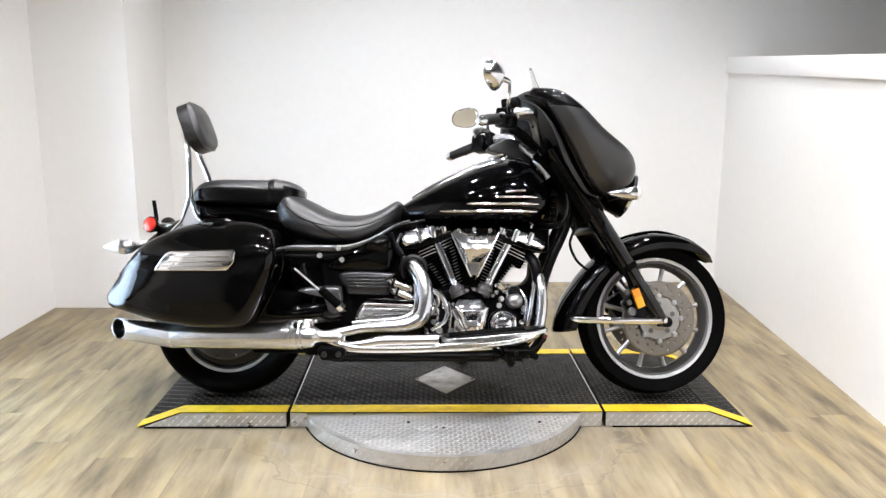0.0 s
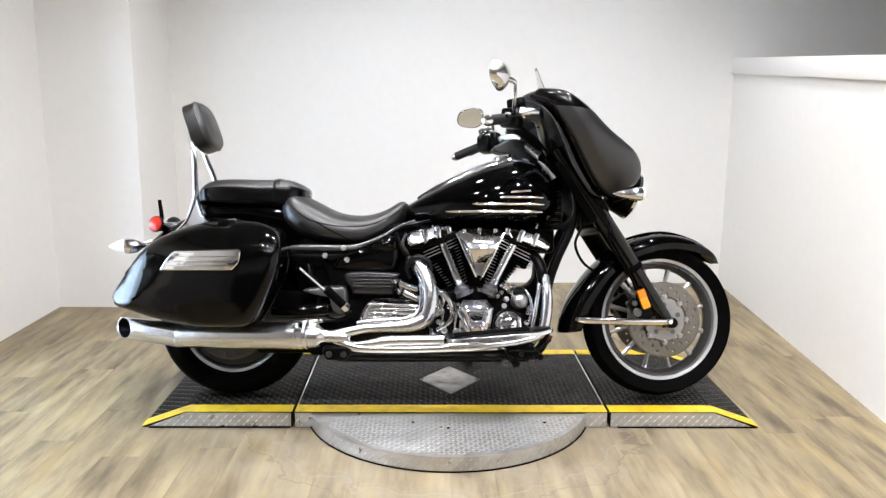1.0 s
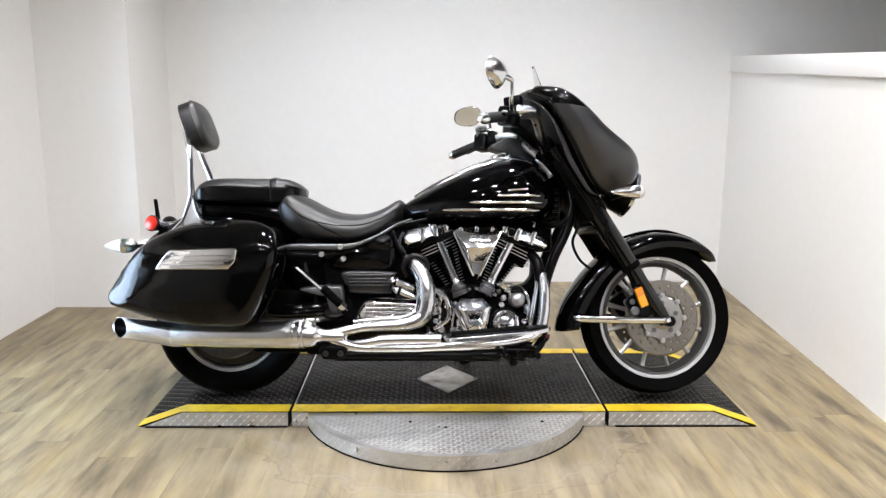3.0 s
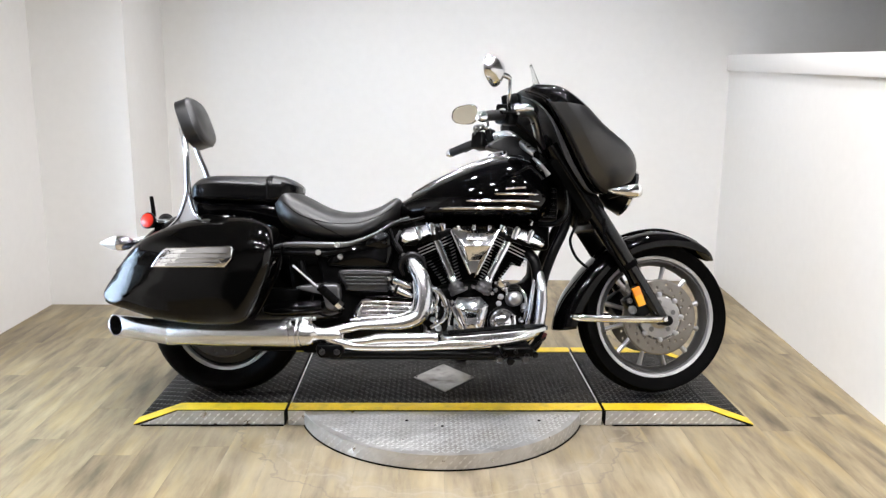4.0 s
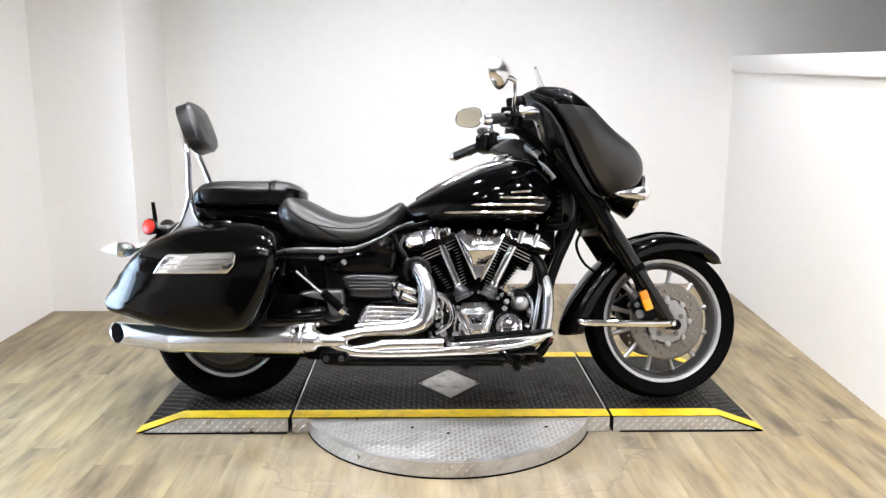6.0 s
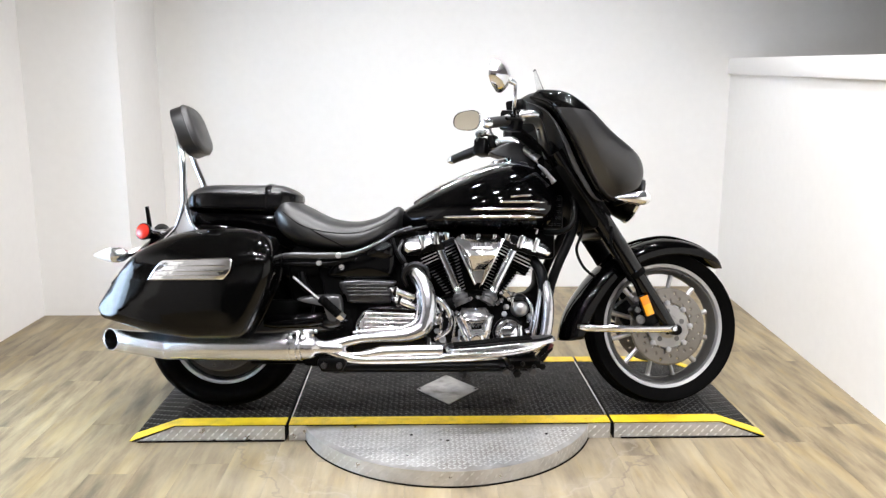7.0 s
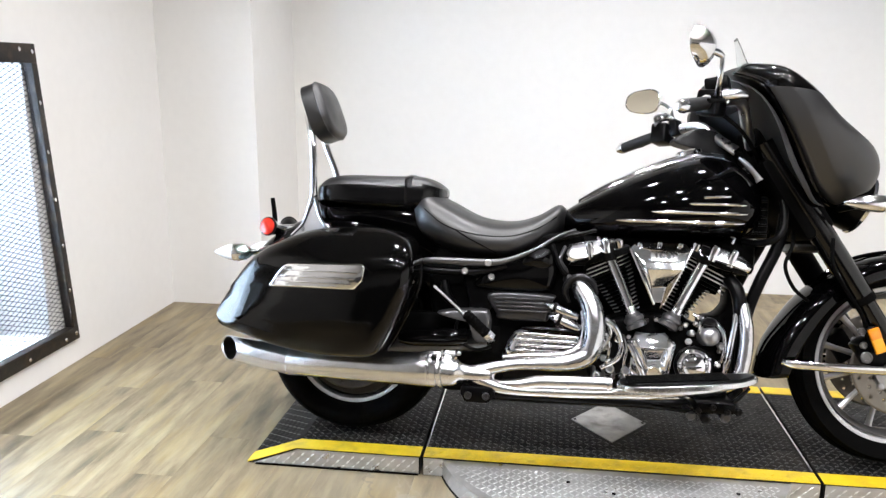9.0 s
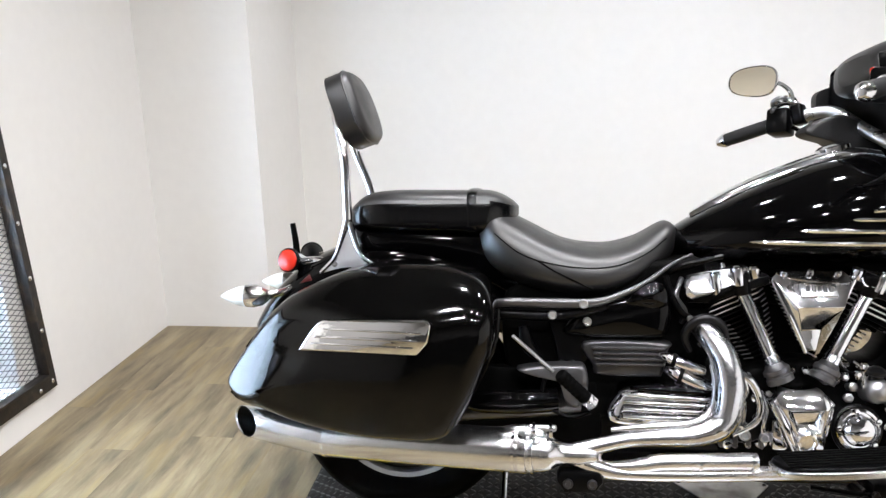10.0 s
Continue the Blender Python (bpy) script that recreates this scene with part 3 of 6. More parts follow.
def bpart(name, bm, mat, label="", parent=None, steer=False, angle=38.0):
    return part(name, moved(bm, STEER) if steer else bm, mat, parent or bike, label, angle)


def surface(ob):
    """The y of the near side of ob's mesh at (x, z)."""
    tree = BVHTree.FromPolygons([v.co for v in ob.data.vertices], [list(p.vertices) for p in ob.data.polygons])

    def at(x, z, miss=-0.2):
        hit = tree.ray_cast(Vector((x, -2, z)), Vector((0, 1, 0)))[0]
        return hit.y if hit else miss
    return at


def bolt(x, y, z, r=0.009, mat=None, parent=None, steer=False, axis=(0, -1, 0)):
    return bpart("bolt", lathe([(r, 0), (r, 0.004), (r * 0.8, 0.007), (r * 0.55, 0.007), (r * 0.5, 0.005), (0.0, 0.005)], (x, y, z), axis, 14), mat or M_chrome, "", parent, steer)


# wheels
def wheel(name, c, tyre_r, half_w, rim_r, steer, spokes=12, lip=0.0135, inside=None):
    tilt = STEER if steer else Matrix()
    w, k = half_w, tyre_r
    prof = [(rim_r - 0.012, -w * 0.62), (rim_r + 0.004, -w * 0.72), (rim_r + 0.03, -w * 0.96), ((rim_r + k) / 2 + 0.012, -w), (k - 0.026, -w * 0.9), (k - 0.012, -w * 0.72)]
    crown = []
    for f, dip in ((-0.55, 0), (-0.5, 0), (-0.49, 0.006), (-0.45, 0.006), (-0.44, 0), (-0.06, 0), (-0.05, 0.007), (0.05, 0.007), (0.06, 0), (0.44, 0), (0.45, 0.006), (0.49, 0.006), (0.5, 0), (0.55, 0)):
        crown.append((k - 0.011 * (f / 0.55) ** 2 - dip * 0.9, w * f))
    prof = prof + crown + [(r, -h) for r, h in prof[::-1]]
    tyre = part(name, moved(lathe(prof, c, (0, 1, 0), 72, caps=False), tilt), M_rubber, bike, "black rubber tyre on a cast wheel", 50)
    rw = w * 0.66
    rp = [(rim_r - lip - 0.003, -rw * 0.75), (rim_r - lip, -rw), (rim_r - 0.002, -rw - 0.004), (rim_r + 0.001, -rw + 0.004), (rim_r - 0.001, -rw * 0.4), (rim_r - 0.03, -rw * 0.25)]
    rp = rp + [(r, -h) for r, h in rp[::-1]]
    rp.append(rp[0])
    rim = part("rim", moved(lathe(rp, c, (0, 1, 0), 80, caps=False), tilt), M_rim, tyre, "bright machined aluminium rim", 30)
    inner = [(rim_r - 0.023, -rw * 0.8), (rim_r - 0.021, -rw * 0.8), (rim_r - 0.021, rw * 0.8), (rim_r - 0.03, rw * 0.8), (rim_r - 0.04, 0.01), (rim_r - 0.04, -0.01), (rim_r - 0.023, -rw * 0.8)]
    part("rim_barrel", moved(lathe(inner, c, (0, 1, 0), 64, caps=False), tilt), inside or M_barrel, tyre)
    part("hub", moved(lathe([(0.0, -0.075), (0.03, -0.075), (0.045, -0.06), (0.06, -0.035), (0.05, 0.0), (0.06, 0.035), (0.045, 0.06), (0.0, 0.075)], c, (0, 1, 0), 32), tilt), M_alloy, tyre)
    for i in range(spokes):
        a = 2 * math.pi * (i + 0.5) / spokes
        d = Vector((math.cos(a), 0, math.sin(a)))
        bm = tube([c + d * 0.045, c + d * 0.12, c + d * (rim_r - 0.05), c + d * (rim_r - 0.022)], [0.014, 0.009, 0.010, 0.017], 10, 8)
        part("spoke", moved(bm, tilt), inside or M_alloy, tyre)
    return tyre


def brake_disc(c, y, steer, parent, r0=0.088, r1=0.148, steel=M_disc, centre=M_carrier):
    bm = bmesh.new()
    na, nr = 120, 8
    grid = [[bm.verts.new(c + Vector((r * math.cos(a), y, r * math.sin(a)))) for a in (2 * math.pi * i / na for i in range(na))] for r in (r0 + (r1 - r0) * j / nr for j in range(nr + 1))]
    for j in range(nr):
        for i in range(na):
            hole = 0 < j < nr - 1 and (i + 3 * j) % 10 < 1 + (j > 3) * 0 and j % 2 == 1
            if not hole:
                bm.faces.new((grid[j][i], grid[j][(i + 1) % na], grid[j + 1][(i + 1) % na], grid[j + 1][i]))
    ob = part("brake_disc", moved(bm, STEER if steer else Matrix()), steel, parent, "drilled steel brake disc")
    sol = ob.modifiers.new("thickness", "SOLIDIFY")
    sol.thickness = 0.005
    part("disc_carrier", moved(lathe([(0.0, y - 0.012), (0.035, y - 0.012), (0.045, y - 0.004), (0.082, y - 0.004), (0.08, y + 0.004), (0.0, y + 0.004)], c, (0, 1, 0), 30), STEER if steer else Matrix()), centre, parent)
    for i in range(5):
        a = 2 * math.pi * (i + 0.25) / 5
        q = c + Vector((0.058 * math.cos(a), y - 0.0045, 0.058 * math.sin(a)))
        part("carrier_hole", moved(lathe([(0.010, -0.001), (0.010, 0.0006), (0.0, 0.0006)], q, (0, -1, 0), 12), STEER if steer else Matrix()), M_barrel, parent)
    for i in range(8):
        a = 2 * math.pi * i / 8
        p = c + Vector((0.088 * math.cos(a), y - 0.003, 0.088 * math.sin(a)))
        part("rivet", moved(lathe([(0.011, 0), (0.011, 0.005), (0.006, 0.007), (0, 0.007)], p, (0, -1, 0), 12), STEER if steer else Matrix()), M_alloy, parent)
    return ob


FWC = FW + Vector((-0.014, 0, 0.001))
front_tyre = wheel("front_wheel", FWC, 0.306, 0.064, 0.242, True)
brake_disc(FWC, -0.082, True, front_tyre)
brake_disc(FWC, 0.082, True, front_tyre)
RWC = Vector((-0.847, 0.03, 0.312))
# barrel, spokes and disc are coloured dark for the shade under the saddlebag
rear_tyre = wheel("rear_wheel", RWC, 0.300, 0.076, 0.206, False, 12, 0.013, M_satin)
part("hub_plate", lathe([(0.0, -0.052), (0.07, -0.055), (0.125, -0.048), (0.184, -0.036), (0.184, -0.030), (0.0, -0.030)], RWC, (0, 1, 0), 40), M_darkmetal, rear_tyre)
brake_disc(RWC, -0.10, False, rear_tyre, steel=M_greymetal, centre=M_darkmetal)


# front mudguard
def mudguard(rows, c, n=40, half=11):
    """rows: (angle, crown radius, skirt radius, half width)."""
    ang = spline([(r[0], r[1], r[2]) for r in rows], n)
    wid = spline([(r[3], 0, 0) for r in rows], n)
    bm = bmesh.new()
    rings = []
    for a, w in zip(ang, wid):
        d = Vector((math.cos(radians(a.x)), 0, math.sin(radians(a.x))))
        ring = []
        for k in range(2 * half + 1):
            s = (k - half) / half
            t = abs(s)
            if t < 0.62:
                q = t / 0.62 * math.pi / 2
                y, r = w.x * math.sin(q) ** 0.9, a.y - (1 - math.cos(q)) * min(0.05, (a.y - a.z) * 0.6)
            else:
                q = (t - 0.62) / 0.38
                top = a.y - min(0.05, (a.y - a.z) * 0.6)
                y, r = w.x, top + (a.z - top) * q
            ring.append(c + d * r + Vector((0, math.copysign(y, s), 0)))
        rings.append(ring)
    return skin(bm, rings, False)


fender = bpart("front_mudguard", mudguard([(187, 0.424, 0.352, 0.088), (172, 0.398, 0.318, 0.092), (155, 0.366, 0.292, 0.093), (133, 0.345, 0.278, 0.093), (110, 0.341, 0.272, 0.092), (90, 0.342, 0.276, 0.092), (66, 0.345, 0.292, 0.088), (52, 0.34, 0.312, 0.075), (43, 0.331, 0.326, 0.03)], FW), M_black, "gloss black mudguard with deep valance", None, True)
fender.modifiers.new("thickness", "SOLIDIFY").thickness = 0.004
bpart("trim_strip", tube([FW + Vector((0.349 * math.cos(radians(a)), 0, 0.349 * math.sin(radians(a)))) for a in (150, 120, 90, 66, 50)], 0.006, 30, 8), M_black, "", fender, True)

# fork
for s in (-1, 1):
    top, knee, low = Vector((0.405, s * 0.12, 0.985)), Vector((0.699, s * 0.12, 0.535)), Vector((0.846, s * 0.12, 0.306))
    leg = bpart("fork_leg", tube([top, top.lerp(knee, 0.5), knee], 0.037, 12, 20), M_fairing if s < 0 else M_matt, "black fork cover", None, True)
    bpart("fork_slider", tube([knee.lerp(low, -0.08), knee, low.lerp(knee, 0.3), low], [0.030, 0.030, 0.029, 0.024], 14, 18), M_fairing, "", leg, True)
    bpart("fork_seal", lathe([(0.038, 0), (0.039, 0.012), (0.037, 0.024)], knee, (low - knee), 20, caps=False), M_matt, "", leg, True)
    bpart("axle_clamp", lathe([(0.0, -0.032), (0.017, -0.032), (0.021, -0.026), (0.021, 0.026), (0.0, 0.03)], (0.856, s * 0.118, 0.312), (0, 1, 0), 20), M_satin, "black axle clamp", leg, True)
    cal = bpart("brake_caliper", boxed(-0.05, 0.05, -0.03, 0.03, -0.035, 0.035, 0.01, Matrix.Translation((0.742, s * 0.098, 0.366)) @ pose(0, 0, 0, 0, 57, 0)), M_satin, "black brake caliper", None, True)
    for kx, kz, kr in ((0.700, 0.428, 0.012), (0.716, 0.352, 0.018), (0.706, 0.388, 0.011)):
        bolt(kx, s * 0.132, kz, kr, M_barrel, cal, True, (0, s, 0))
    lens = Matrix.Translation((0.733, s * 0.158, 0.405)) @ pose(0, 0, 0, 0, -21, 0)
    refl = bpart("reflector", boxed(-0.016, 0.016, -0.007, 0.007, -0.038, 0.038, 0.004, lens), M_amber, "amber side reflector", None, True)
    bpart("upper_half", boxed(-0.0163, 0.0163, -0.0073, 0.0073, 0.002, 0.0382, 0.004, lens), M_orange, "deeper orange upper half", refl, True)
    bpart("reflector_base", boxed(-0.012, 0.012, -0.006, 0.02, -0.04, 0.04, 0.003, Matrix.Translation((0, -s * 0.012, 0)) @ lens), M_satin, "", refl, True)
    bar = bpart("fender_stay", tube([(0.485, s * 0.10, 0.326), (0.52, s * 0.122, 0.322), (0.66, s * 0.142, 0.318), (0.80, s * 0.146, 0.316), (0.85, s * 0.146, 0.318)], [0.012, 0.015, 0.016, 0.016, 0.014], 24, 12, squash=0.7), M_chrome, "chrome mudguard stay", None, True)
    bolt(0.838, s * 0.16, 0.317, 0.010, M_chrome, bar, True, (0, s, 0))
bpart("fork_bridge", boxed(0.56, 0.63, -0.13, 0.13, 0.66, 0.70, 0.012, None), M_satin, "", None, True)
bpart("fork_shroud", moved(boxed(-0.05, 0.05, -0.15, 0.15, -0.14, 0.14, 0.02), Matrix.Translation((0.50, 0, 0.83)) @ pose(0, 0, 0, 0, -32.5, 0)), M_matt, "", None, True)

# fairing
FAIR = [((0.325, 1.208), (0.292, 1.175), 0.205), ((0.408, 1.184), (0.338, 1.128), 0.300), ((0.494, 1.131), (0.380, 1.062), 0.314), ((0.590, 1.049), (0.428, 0.985), 0.300), ((0.704, 0.974), (0.480, 0.908), 0.262), ((0.742, 0.91), (0.530, 0.850), 0.215), ((0.728, 0.855), (0.585, 0.81), 0.168), ((0.675, 0.832), (0.62, 0.80), 0.15)]
DASH = [((0.325, 1.215), (0.275, 1.165), 0.15), ((0.42, 1.195), (0.318, 1.115), 0.255), ((0.52, 1.145), (0.348, 1.05), 0.31), ((0.645, 1.082), (0.372, 0.985), 0.325), ((0.738, 0.985), (0.408, 0.905), 0.31), ((0.772, 0.91), (0.46, 0.845), 0.265), ((0.748, 0.855), (0.515, 0.803), 0.205), ((0.675, 0.832), (0.575, 0.793), 0.15)]


def fairing_sheet(depth, grow=0.0, rows=26, cols=30, pick=None, sharp=0.72, flat=1.0):
    data = pick or FAIR
    fr = spline([(f[0], f[1], b) for f, r, b in data], rows)
    rr = spline([(r[0], r[1], 0) for f, r, b in data], rows)
    rings = []
    for f, r in zip(fr, rr):
        ring = []
        for k in range(cols + 1):
            a = math.pi * (k / cols - 0.5)
            c = math.cos(a) ** sharp * depth
            ring.append(Vector((r.x + (f.x - r.x) * c, (f.z + grow) * math.copysign(abs(math.sin(a)) ** flat, math.sin(a)), r.y + (f.y - r.y) * c)))
        rings.append(ring)
    return skin(bmesh.new(), rings, False)


def fairing_shell(data, rows=36, cols=52, band=0.058, tuck=0.020):
    """The outer shell: a broad face that folds along a crease into a tucked-in rim."""
    fr = spline([(f[0], f[1], b) for f, r, b in data], rows)
    rr = spline([(r[0], r[1], 0) for f, r, b in data], rows)
    rings = []
    for f, r in zip(fr, rr):
        way = Vector((f.x - r.x, 0, f.y - r.y))
        k = min(band, way.length * 0.4)
        fold = Vector((r.x, 0, r.y)) + way.normalized() * k
        rest = Vector((f.x, 0, f.y)) - fold
        half = []
        for q in (0.0, 0.3, 0.62, 0.88):
            p = Vector((r.x, 0, r.y)).lerp(fold, q)
            half.append(Vector((p.x, f.z - tuck * (1 - q) ** 1.15, p.z)))
        main = []
        for i in range(cols + 1):
            a = math.pi * (i / cols - 0.5)
            c = math.cos(a) ** 0.66
            p = fold + rest * c
            main.append(Vector((p.x, f.z * math.copysign(abs(math.sin(a)) ** 0.42, math.sin(a)), p.z)))
        rings.append([Vector((p.x, -p.y, p.z)) for p in half] + main + half[::-1])
    return skin(bmesh.new(), rings, False)


bm = fairing_shell(FAIR)
# the lit wall's soft reflection on the sides is painted as a lighter black
for low in (1.148, 0.842):
    bmesh.ops.bisect_plane(bm, geom=bm.verts[:] + bm.edges[:] + bm.faces[:], plane_co=(0, 0, low), plane_no=(0.10, 0, 1))
for f in bm.faces:
    p = f.calc_center_median()
    f.material_index = 1 if 0.842 < p.z + 0.10 * p.x < 1.148 and abs(p.y) > 0.10 else 0
fairing = bpart("fairing", bm, M_fairing, "gloss black bar-mounted fairing with a reflected sheen painted on its sides", None, True, 24.0)
fairing.data.materials.append(M_sidesheen)
fairing.modifiers.new("thickness", "SOLIDIFY").thickness = 0.006
bpart("dash_panel", fairing_sheet(0.16, -0.006, 26, 30, DASH), M_dash, "matt black dash panel", fairing, True)
bpart("dash_pod", loft([(0.262, 1.12, 1.15, 1.18, 0.08), (0.285, 1.102, 1.15, 1.200, 0.15), (0.33, 1.098, 1.15, 1.212, 0.19), (0.41, 1.09, 1.14, 1.185, 0.205)], 32, 18, None, 3.0), M_dash, "black instrument pod", fairing, True)
bpart("inner_pocket", pillow([(0.282, 1.03), (0.285, 1.10), (0.30, 1.15), (0.42, 1.15), (0.47, 0.95), (0.42, 0.95), (0.35, 0.98)], 0.25, 0.30, 0.02, 0.004, 40), M_dash, "black inner fairing pocket", fairing, True)
bpart("inner_cover", pillow([(0.205, 1.015), (0.225, 1.042), (0.30, 1.065), (0.40, 1.02), (0.44, 0.93), (0.40, 0.915), (0.33, 0.955), (0.275, 0.992)], 0.19, 0.12, 0.012, 0.003, 40), M_dash, "black cover under the far handlebar", fairing, True)
bpart("steering_shroud", boxed(0.395, 0.47, -0.10, 0.10, 0.90, 1.10, 0.02), M_matt, "black steering head cover", fairing, True)
edge_pts = [(r[0] + 0.002, -b + 0.034, r[1]) for f, r, b in FAIR]
bpart("edge_trim", tube(edge_pts, 0.007, 40, 8), M_black, "", fairing, True)
bpart("edge_trim", tube([(x, -y, z) for x, y, z in edge_pts], 0.007, 40, 8), M_black, "", fairing, True)
screen_rows = [((0.354, 1.328), (0.352, 1.326), 0.014), ((0.364, 1.30), (0.361, 1.297), 0.024), ((0.374, 1.265), (0.37, 1.26), 0.036), ((0.39, 1.225), (0.384, 1.216), 0.05)]
ws = bpart("windscreen", fairing_sheet(1.0, 0, 8, 24, screen_rows), M_glass, "low clear windscreen", None, True)
ws.modifiers.new("thickness", "SOLIDIFY").thickness = 0.0018
light = bpart("headlight", lathe([(0.0, -0.05), (0.06, -0.045), (0.085, -0.01), (0.092, 0.03), (0.09, 0.045), (0.084, 0.05)], (0.70, 0, 0.835), (0.93, 0, -0.36), 36), M_satin, "black headlight bowl", None, True)
bpart("headlight_ring", lathe([(0.084, 0.044), (0.095, 0.042), (0.097, 0.052), (0.088, 0.058), (0.082, 0.054)], (0.70, 0, 0.835), (0.93, 0, -0.36), 36, caps=False), M_chrome, "chrome headlight ring", light, True)
bpart("headlight_lens", lathe([(0.085, 0.05), (0.06, 0.062), (0.0, 0.068)], (0.70, 0, 0.835), (0.93, 0, -0.36), 36), M_clear, "clear lens", light, True)

BULLET = [(0.0, -0.068), (0.004, -0.064), (0.012, -0.045), (0.02, -0.015), (0.0245, 0.015), (0.026, 0.035), (0.025, 0.044)]
for s in (-1, 1):
    sig = bpart("front_signal", lathe(BULLET, (0.655, s * 0.235, 0.80), (1, 0, 0), 24), M_chrome, "chrome bullet turn signal", None, True)
    bpart("lens", lathe([(0.025, 0.044), (0.024, 0.052), (0.016, 0.062), (0.0, 0.066)], (0.655, s * 0.235, 0.80), (1, 0, 0), 24), M_clear, "clear lens", sig, True)
    bpart("stalk", tube([(0.66, s * 0.21, 0.80), (0.63, s * 0.12, 0.79)], 0.011, 4, 10), M_satin, "", sig, True)

# handlebar, controls and mirrors
bar_pts = [(0.42, 0.03, 0.955), (0.388, 0.055, 0.978), (0.352, 0.12, 1.024), (0.318, 0.185, 1.074), (0.285, 0.218, 1.085), (0.225, 0.26, 1.073), (0.185, 0.287, 1.062)]
hbar = bpart("handlebar", tube([(x, -y, z) for x, y, z in bar_pts[1:]], 0.0165, 40, 14), M_bar, "chrome handlebar", None, True)
bpart("handlebar_half", tube(bar_pts[1:], 0.0165, 40, 14), M_bar, "chrome handlebar", hbar, True)
for s in (-1, 1):
    bpart("bar_cover", tube([(x, s * y, z) for x, y, z in bar_pts[:2]], [0.022, 0.020], 22, 14), M_matt, "black cover over the bar clamp", hbar, True)
bpart("lever_mount", tube([(0.196, -0.286, 1.078), (0.225, -0.290, 1.082), (0.262, -0.288, 1.088), (0.292, -0.280, 1.086)], [0.010, 0.015, 0.015, 0.010], 18, 12), M_plate, "chrome lever mount", hbar, True)
bpart("lever_bracket", boxed(0.222, 0.240, -0.300, -0.280, 1.060, 1.102, 0.004), M_chrome, "", hbar, True)
bpart("grip_ring", lathe([(0.017, -0.006), (0.023, -0.005), (0.024, 0.0), (0.023, 0.006), (0.017, 0.008)], (0.182, -0.288, 1.061), (0.68, 0.72, 0.2), 22, caps=False), M_chrome, "chrome ring at the grip", hbar, True)


def mirror_head(s, c, face, tilt=0.0, size=(0.071, 0.043)):
    n = Vector(face).normalized()
    q = n.to_track_quat("Z", "Y").to_matrix().to_4x4()
    m = Matrix.Translation(c) @ q @ Matrix.Rotation(tilt, 4, "Z") @ Matrix.Diagonal((*size, 1, 1))
    prof = [(0.0, -0.034), (0.35, -0.032), (0.65, -0.025), (0.88, -0.012), (1.0, 0.0), (1.0, 0.006), (0.95, 0.008), (0.93, 0.004), (0.0, 0.004)]

    def squared(bm):
        for v in bm.verts:
            r = math.hypot(v.co.x, v.co.y)
            if r > 1e-6:
                c_, s_ = abs(v.co.x / r), abs(v.co.y / r)
                f = (c_ ** 2.7 + s_ ** 2.7) ** (-1 / 2.7)
                v.co.x, v.co.y = v.co.x * f, v.co.y * f * (1 + 0.14 * s * v.co.x)
        return bm

    head = bpart("mirror", moved(squared(lathe(prof, (0, 0, 0), (0, 0, 1), 40)), STEER @ m), M_chrome, "chrome rear-view mirror")
    bpart("mirror_glass", moved(squared(lathe([(0.93, 0.0046), (0.0, 0.0052)], (0, 0, 0), (0, 0, 1), 40)), STEER @ m), M_mirror, "mirror glass", head)
    return head


for s in (-1, 1):
    a, b = Vector((0.086, s * 0.39, 1.030)), Vector((0.178, s * 0.291, 1.06))
    g = bpart("grip", tube([a, a.lerp(b, 0.5), b], [0.0185, 0.0195, 0.0185], 14, 16), M_grip, "black rubber grip", hbar, True)
    bpart("bar_end", lathe([(0.0, -0.026), (0.010, -0.024), (0.017, -0.012), (0.0205, 0.0), (0.0205, 0.006), (0.0, 0.008)], a, (b - a), 18), M_chrome, "chrome bar end", hbar, True)
    ctl = bpart("switch_housing", boxed(-0.034, 0.034, -0.03, 0.03, -0.036, 0.036, 0.01, Matrix.Translation((0.198, s * 0.272, 1.064)) @ pose(0, 0, 0, 0, 8, s * 47)), M_satin, "black switch housing", hbar, True)
    if s < 0:
        bpart("reservoir", boxed(-0.035, 0.03, -0.024, 0.024, 0.0, 0.038, 0.007, Matrix.Translation((0.222, s * 0.262, 1.102)) @ pose(0, 0, 0, 0, -6, s * 30)), M_satin, "brake fluid reservoir", hbar, True)
    bpart("lever", tube([(0.235, s * 0.268, 1.072), (0.215, s * 0.32, 1.062), (0.175, s * 0.375, 1.05), (0.15, s * 0.41, 1.042)], [0.010, 0.008, 0.006, 0.008], 16, 8, squash=0.6), M_matt, "black hand lever", hbar, True)
    bpart("switch_button", boxed(0.165, 0.18, s * 0.262 - 0.008, s * 0.262 + 0.008, 1.088, 1.104, 0.003), M_red if s < 0 else M_greymetal, "red stop switch" if s < 0 else "", ctl, True)
    bpart("cable", tube([(0.22, s * 0.25, 1.05), (0.30, s * 0.22, 1.00), (0.37, s * 0.14, 0.95), (0.42, s * 0.08, 0.88)], 0.006, 18, 8), M_matt, "black cable", hbar, True)
perch = bpart("lever_perch", tube([(0.176, 0.270, 1.100), (0.190, 0.266, 1.116), (0.210, 0.260, 1.122), (0.230, 0.254, 1.114), (0.244, 0.250, 1.096)], [0.008, 0.011, 0.012, 0.011, 0.008], 20, 12), M_plate, "chrome lever perch", hbar, True)
for px, pz, pr in ((0.180, 1.112, 0.010), (0.204, 1.122, 0.008), (0.226, 1.118, 0.009)):
    bpart("pivot_bolt", lathe([(pr, 0.0), (pr, 0.010), (pr * 0.7, 0.014), (0.0, 0.014)], (px, 0.256, pz), (-0.2, -0.6, 0.8), 8), M_chrome, "", perch, True)
